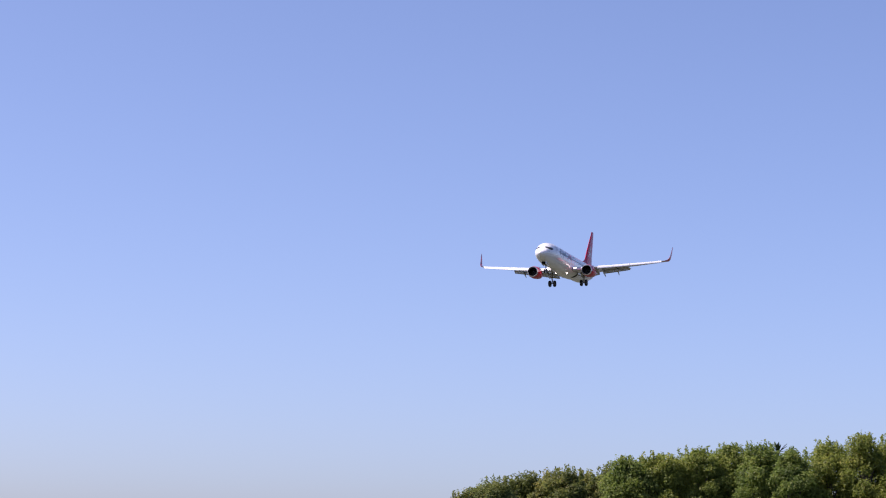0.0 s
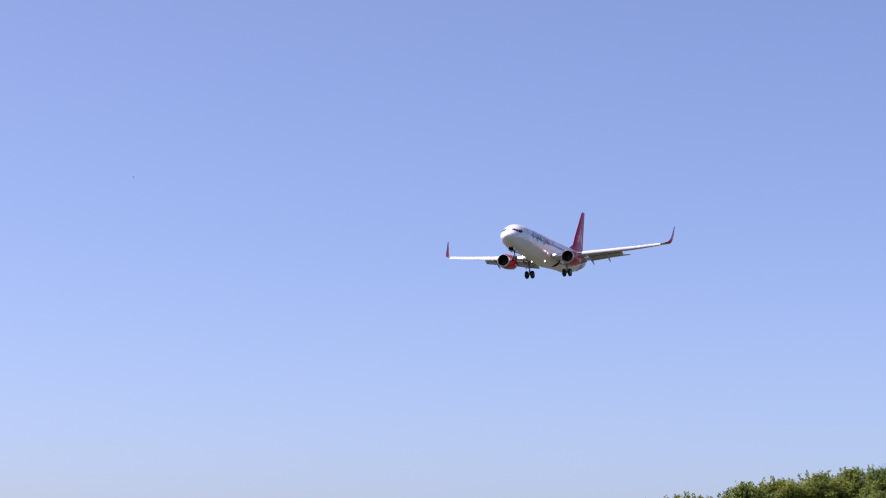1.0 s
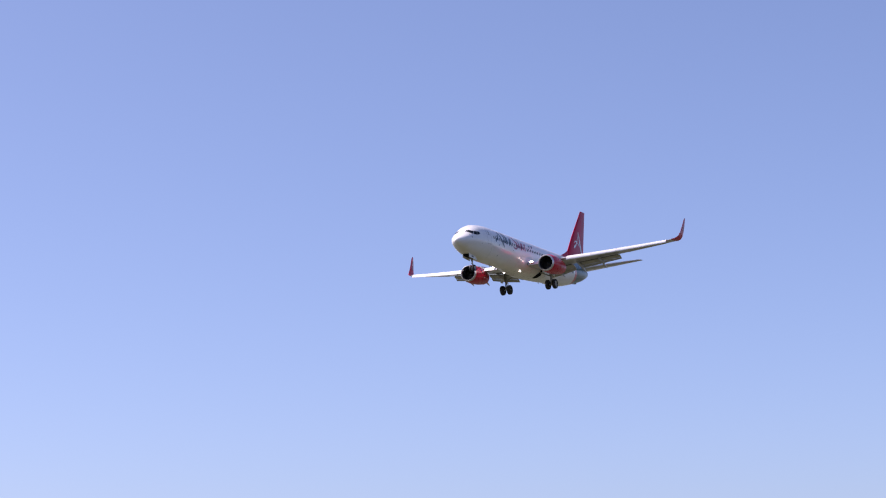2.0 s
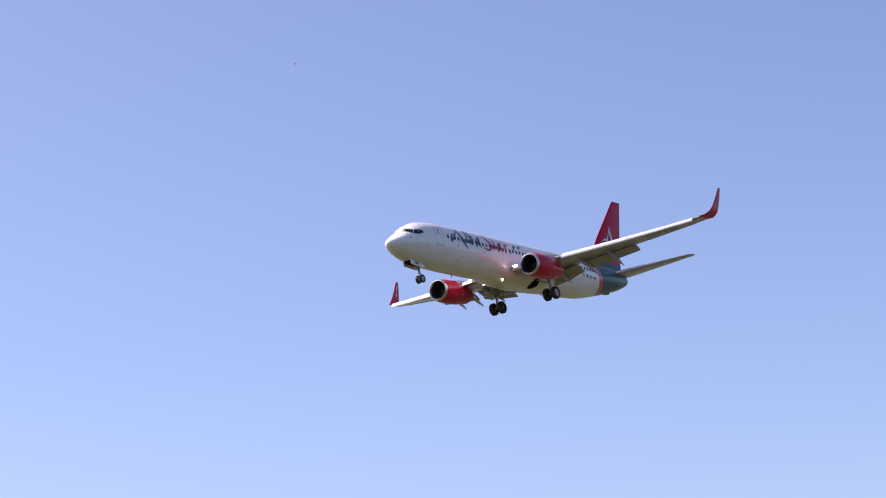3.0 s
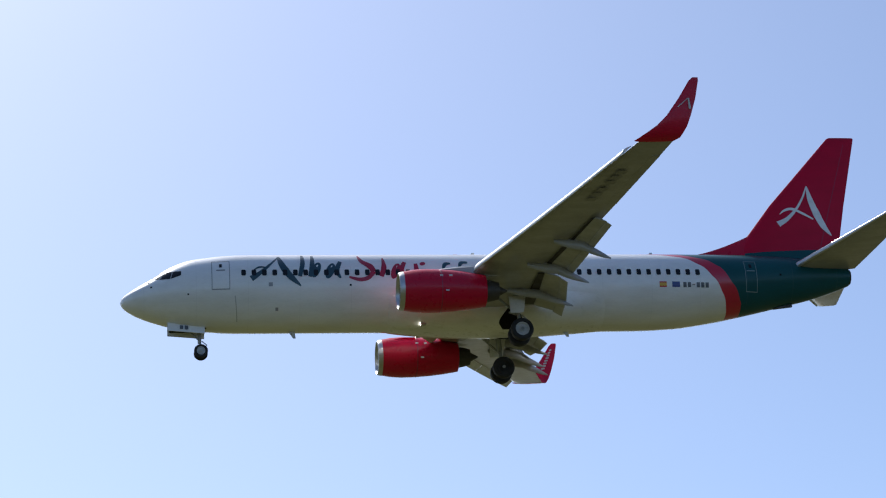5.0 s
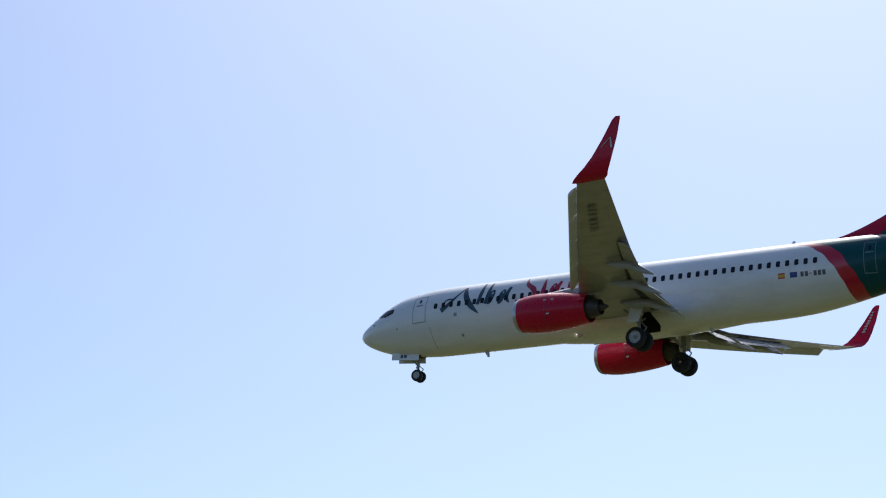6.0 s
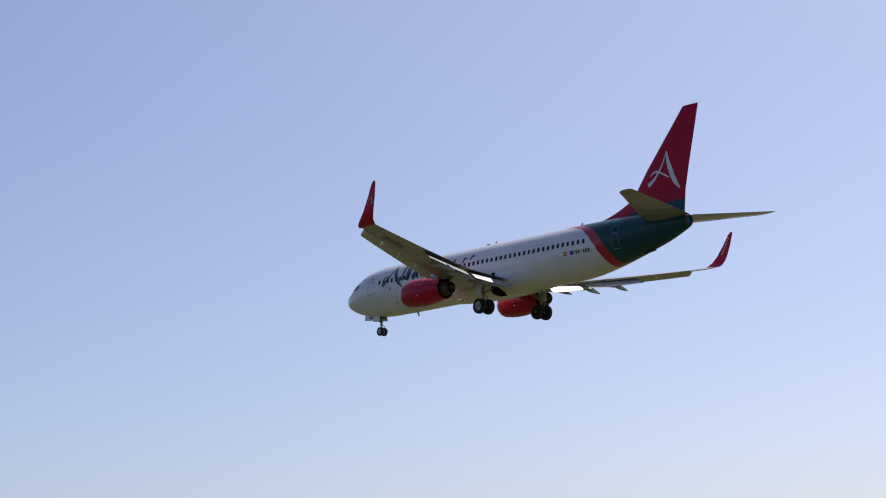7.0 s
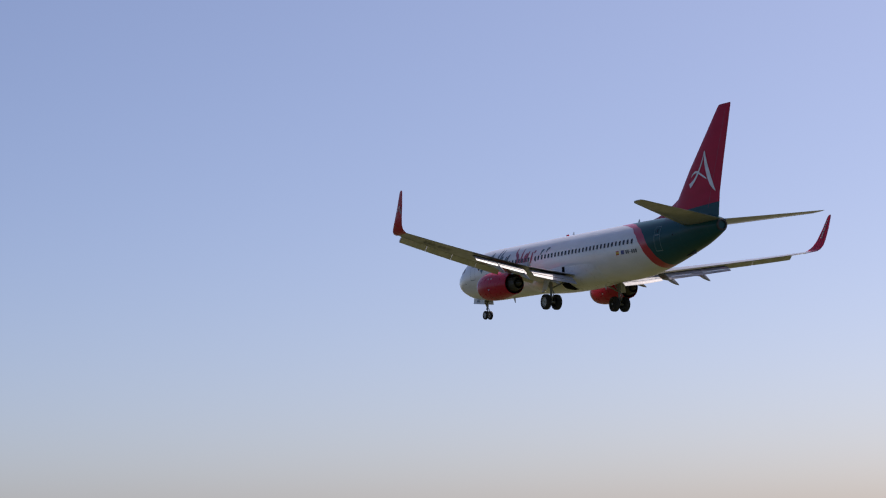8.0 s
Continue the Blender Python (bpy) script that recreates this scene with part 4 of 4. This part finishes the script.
def make_airliner():
    plane = tagged(new("airliner"), "white twin-engine airliner, red and teal tail, gear and flaps down, flying", "airliner")
    make_fuselage(plane)
    make_windows(plane)
    for side in (-1, 1):
        make_door(plane, "front_door", 4.56, 5.46, -0.56, 1.06, line_grey, side)
        make_door(plane, "rear_door", 31.66, 32.30, -0.62, 1.06, line_pale, side)
        make_wing(plane, side)
        make_engine(plane, side)
    make_markings(plane)
    make_gear(plane)
    make_tail(plane)
    make_small_parts(plane)
    return plane


airliner = make_airliner()


# ---- trees ----
def make_tree(heading, rise, spread, away, leaf, seed, twigs=0, leaves=21000):
    """A broad-leaved tree by its compass heading from the origin, its top's rise in degrees, its crown's half width and its distance."""
    rng = np.random.default_rng(seed)
    x, y = math.sin(radians(heading)) * away, math.cos(radians(heading)) * away
    top = 1.6 + away * math.tan(radians(rise))
    tree = tagged(new("tree"), "leafy green broad-leaved tree in a dense row", "tree", "trees of the row")
    tree.matrix_basis = pose(x, y, 0, 0, 0, float(rng.uniform(0, 360)))
    bm = tube([(0, 0, -0.1), (0.05, 0.02, 1.2), (0.12, -0.05, top * 0.45), (0.0, 0.1, top * 0.85)], [0.30, 0.23, 0.16, 0.04], 10)
    lobes = []
    n = 46
    for k in range(n):
        a, u = 2.4 * k + rng.uniform(0, 0.6), (k + 0.5) / n
        z = top * (0.34 + 0.60 * u)
        w = spread * math.sqrt(max(0.03, 1 - ((u - 0.35) / 0.70) ** 2)) * rng.uniform(0.45, 1.12)
        r = spread * rng.uniform(0.20, 0.44) * (1.0 - 0.25 * u)
        lobes.append((np.array([w * math.cos(a) * 0.75, w * math.sin(a) * 0.75, min(z, top - r)]), r))
    lobes.append((np.array([0.0, 0.0, top - 0.24 * spread]), 0.22 * spread))
    for c, r in lobes:
        s = Vector((0.05, 0, float(c[2]) * 0.72))
        tube([s, s.lerp(Vector(c), 0.55) + Vector((0, 0, 0.15)), Vector(c)], [0.07, 0.045, 0.015], 6, bm=bm)
    part("trunk", bm, bark, tree, "grey-brown trunk with limbs")
    # leaves over and inside the lobes
    pick = rng.choice(len(lobes), leaves, p=np.array([r * r for _, r in lobes]) / sum(r * r for _, r in lobes))
    centre = np.array([c for c, _ in lobes])[pick]
    rad = np.array([r for _, r in lobes])[pick]
    way = rng.normal(size=(leaves, 3))
    way /= np.linalg.norm(way, axis=1)[:, None]
    depth = rng.uniform(0.45, 1.0, leaves) ** 0.5 * (1 + 0.22 * np.sin(way[:, 0] * 7 + seed) * np.sin(way[:, 1] * 8) + rng.normal(0, 0.20, leaves))
    pos = centre + way * (rad * depth)[:, None] * np.array([1, 1, 0.85])
    if twigs:
        t = rng.integers(0, leaves, twigs * 26)
        base = np.clip(rng.normal(size=(twigs, 2)), -1.3, 1.3) * spread * 0.30
        for k in range(twigs):
            stem = slice(k * 26, (k + 1) * 26)
            h = rng.uniform(0.06, 0.32) if twigs < 15 else rng.uniform(0.12, 0.52)
            zz = np.linspace(-0.45, h, 26)
            pos[t[stem]] = np.stack([base[k, 0] + zz * rng.normal(0, 0.2) + rng.normal(0, 0.06, 26), base[k, 1] + zz * rng.normal(0, 0.2) + rng.normal(0, 0.06, 26),
                                     top - 0.1 - 0.35 * np.linalg.norm(base[k]) ** 1.3 / spread + zz], 1)
    nrm = way * 0.8 + rng.normal(0, 0.8, (leaves, 3)) + np.array([0, 0, 0.9])
    nrm /= np.linalg.norm(nrm, axis=1)[:, None]
    u = np.cross(nrm, rng.normal(size=(leaves, 3)))
    u /= np.linalg.norm(u, axis=1)[:, None]
    v = np.cross(nrm, u)
    size = rng.uniform(0.055, 0.12, leaves)[:, None]
    fold = nrm * size * 0.25
    verts = np.stack([pos - u * size, pos - v * size * 0.55 + fold, pos + u * size, pos + v * size * 0.55 + fold], 1).reshape(-1, 3)
    mesh = bpy.data.meshes.new("crown")
    idx = np.arange(leaves * 4).reshape(-1, 4)
    mesh.from_pydata(verts.tolist(), [], np.concatenate([idx[:, [0, 1, 2]], idx[:, [0, 2, 3]]]).tolist())
    mesh.materials.append(leaf)
    crown = new("crown", mesh)
    crown.parent = tree
    return tree


TREES = [  # heading, rise, half width, distance, bright
    (71.7, 2.42, 1.7, 152, 0), (72.5, 2.76, 2.0, 150, 0), (73.4, 2.92, 2.0, 153, 0), (74.3, 3.08, 2.1, 151, 0), (75.1, 2.95, 1.9, 153, 0),
    (75.85, 3.46, 2.2, 148, 1), (76.6, 3.54, 2.3, 149, 1), (77.6, 3.72, 2.3, 150, 1), (78.4, 3.82, 2.2, 151, 1), (79.2, 3.86, 2.3, 149, 1),
    (80.0, 3.72, 2.2, 148, 1), (80.9, 3.94, 2.4, 150, 1), (81.8, 4.12, 2.4, 149, 1), (82.6, 4.08, 2.5, 151, 1), (83.6, 3.95, 2.5, 150, 1),
    (76.2, 3.42, 2.6, 156, 1), (77.1, 3.5, 2.6, 155, 1), (78.0, 3.6, 2.6, 156, 1), (79.6, 3.65, 2.7, 157, 1), (80.5, 3.6, 2.8, 156, 1), (82.2, 3.8, 2.8, 157, 1),
    (73.0, 2.6, 2.4, 158, 0), (74.0, 2.75, 2.4, 158, 0), (75.0, 2.8, 2.4, 157, 0),
    (72.1, 2.55, 1.6, 154, 0), (72.95, 2.82, 1.6, 153, 0), (73.85, 2.98, 1.7, 152, 0), (74.7, 3.00, 1.7, 154, 0), (75.4, 3.15, 1.6, 151, 0)]
for k, (heading, rise, spread, away, bright) in enumerate(TREES):
    make_tree(heading, rise, spread, away, leaf_bright if bright else leaf_dark, 20 + k, 8 if bright else 20, 38000 if k < 15 else 16000)


def make_palm(heading, rise, away):
    """A slim palm whose spiky head stands out of the row."""
    rng = random.Random(5)
    x, y = math.sin(radians(heading)) * away, math.cos(radians(heading)) * away
    top = 1.6 + away * math.tan(radians(rise))
    palm = tagged(new("palm_tree"), "slim palm with spiky dark fronds among the trees", "palm tree")
    palm.matrix_basis = pose(x, y, 0)
    part("trunk", tube([(0, 0, -0.1), (0.06, 0.0, top * 0.5), (0.0, 0.04, top)], [0.17, 0.12, 0.09], 12), bark, palm, "grey-brown ringed trunk")
    for k in range(18):
        turn, lift, length = 2.4 * k + rng.uniform(-0.2, 0.2), radians(rng.uniform(25, 82)), rng.uniform(0.7, 1.0)
        way = Vector((math.cos(turn) * math.cos(lift), math.sin(turn) * math.cos(lift), math.sin(lift)))
        across = way.cross(Vector((0, 0, 1))).normalized()
        up = across.cross(way)
        rings = []
        for j in range(6):
            u = j / 5
            c = Vector((0, 0.04, top - 0.02)) + way * length * u - Vector((0, 0, 0.16 * u * u))
            w = 0.075 * (0.35 + 1.5 * u) * max(0.12, 1 - u ** 3)
            rings.append([c - across * w, c + up * 0.02 - up * w * 0.3, c + across * w, c - up * 0.012 - up * w * 0.3])
        part("frond", skin(rings), leaf_palm, palm, "", False)
    return palm


make_palm(79.65, 3.60, 153)


# ---- insect ----
def make_insect():
    bug = tagged(new("insect"), "tiny dark insect flying past", "insect")
    bm = bmesh.new()
    bmesh.ops.create_icosphere(bm, subdivisions=2, radius=1.0)
    for v in bm.verts:
        v.co = Vector((v.co.x * 0.0030 * (1.0 if v.co.x > 0 else 1.3), v.co.y * 0.0012, v.co.z * 0.0013))
    part("body", bm, rubber, bug)
    for side in (-1, 1):
        w = skin([[Vector((x, side * y, z)) for x, y, z in ((0.003, 0.001, 0.002), (0.0, 0.001, 0.002), (0.0, 0.001, 0.0022), (0.003, 0.001, 0.0022))],
                  [Vector((x, side * y, z)) for x, y, z in ((0.002, 0.006, 0.004), (-0.003, 0.006, 0.004), (-0.003, 0.006, 0.0042), (0.002, 0.006, 0.0042))]])
        part("wing", w, ink_grey, bug)
    return bug


insect = make_insect()
second_insect = copy_thing(insect, pose(0, 0, 0))


# ---- what moves ----
INSECT_ROWS = [(0.0, 8.664, 9.277, 3.562), (1.0, 10.203, 5.885, 3.892), (1.2, 10.538, 5.210, 4.010), (1.5, 10.973, 4.190, 4.057), (8.0, 20.980, -17.854, 9.202)]

SECOND_INSECT_ROWS = [(0.0, -1.417, -9.259, 7.347), (3.0, 6.648, 5.334, 4.489), (3.5, 7.992, 7.766, 4.013), (3.7, 8.530, 8.739, 3.822), (8.0, 20.089, 29.656, 1.300)]


def motions():
    walk(airliner, [(r[0], pose(*r[1:])) for r in PLANE_ROWS])
    walk(insect, [(r[0], pose(*r[1:], 0, 0, 160)) for r in INSECT_ROWS])
    walk(second_insect, [(r[0], pose(*r[1:], 0, 0, 60)) for r in SECOND_INSECT_ROWS])


motions()
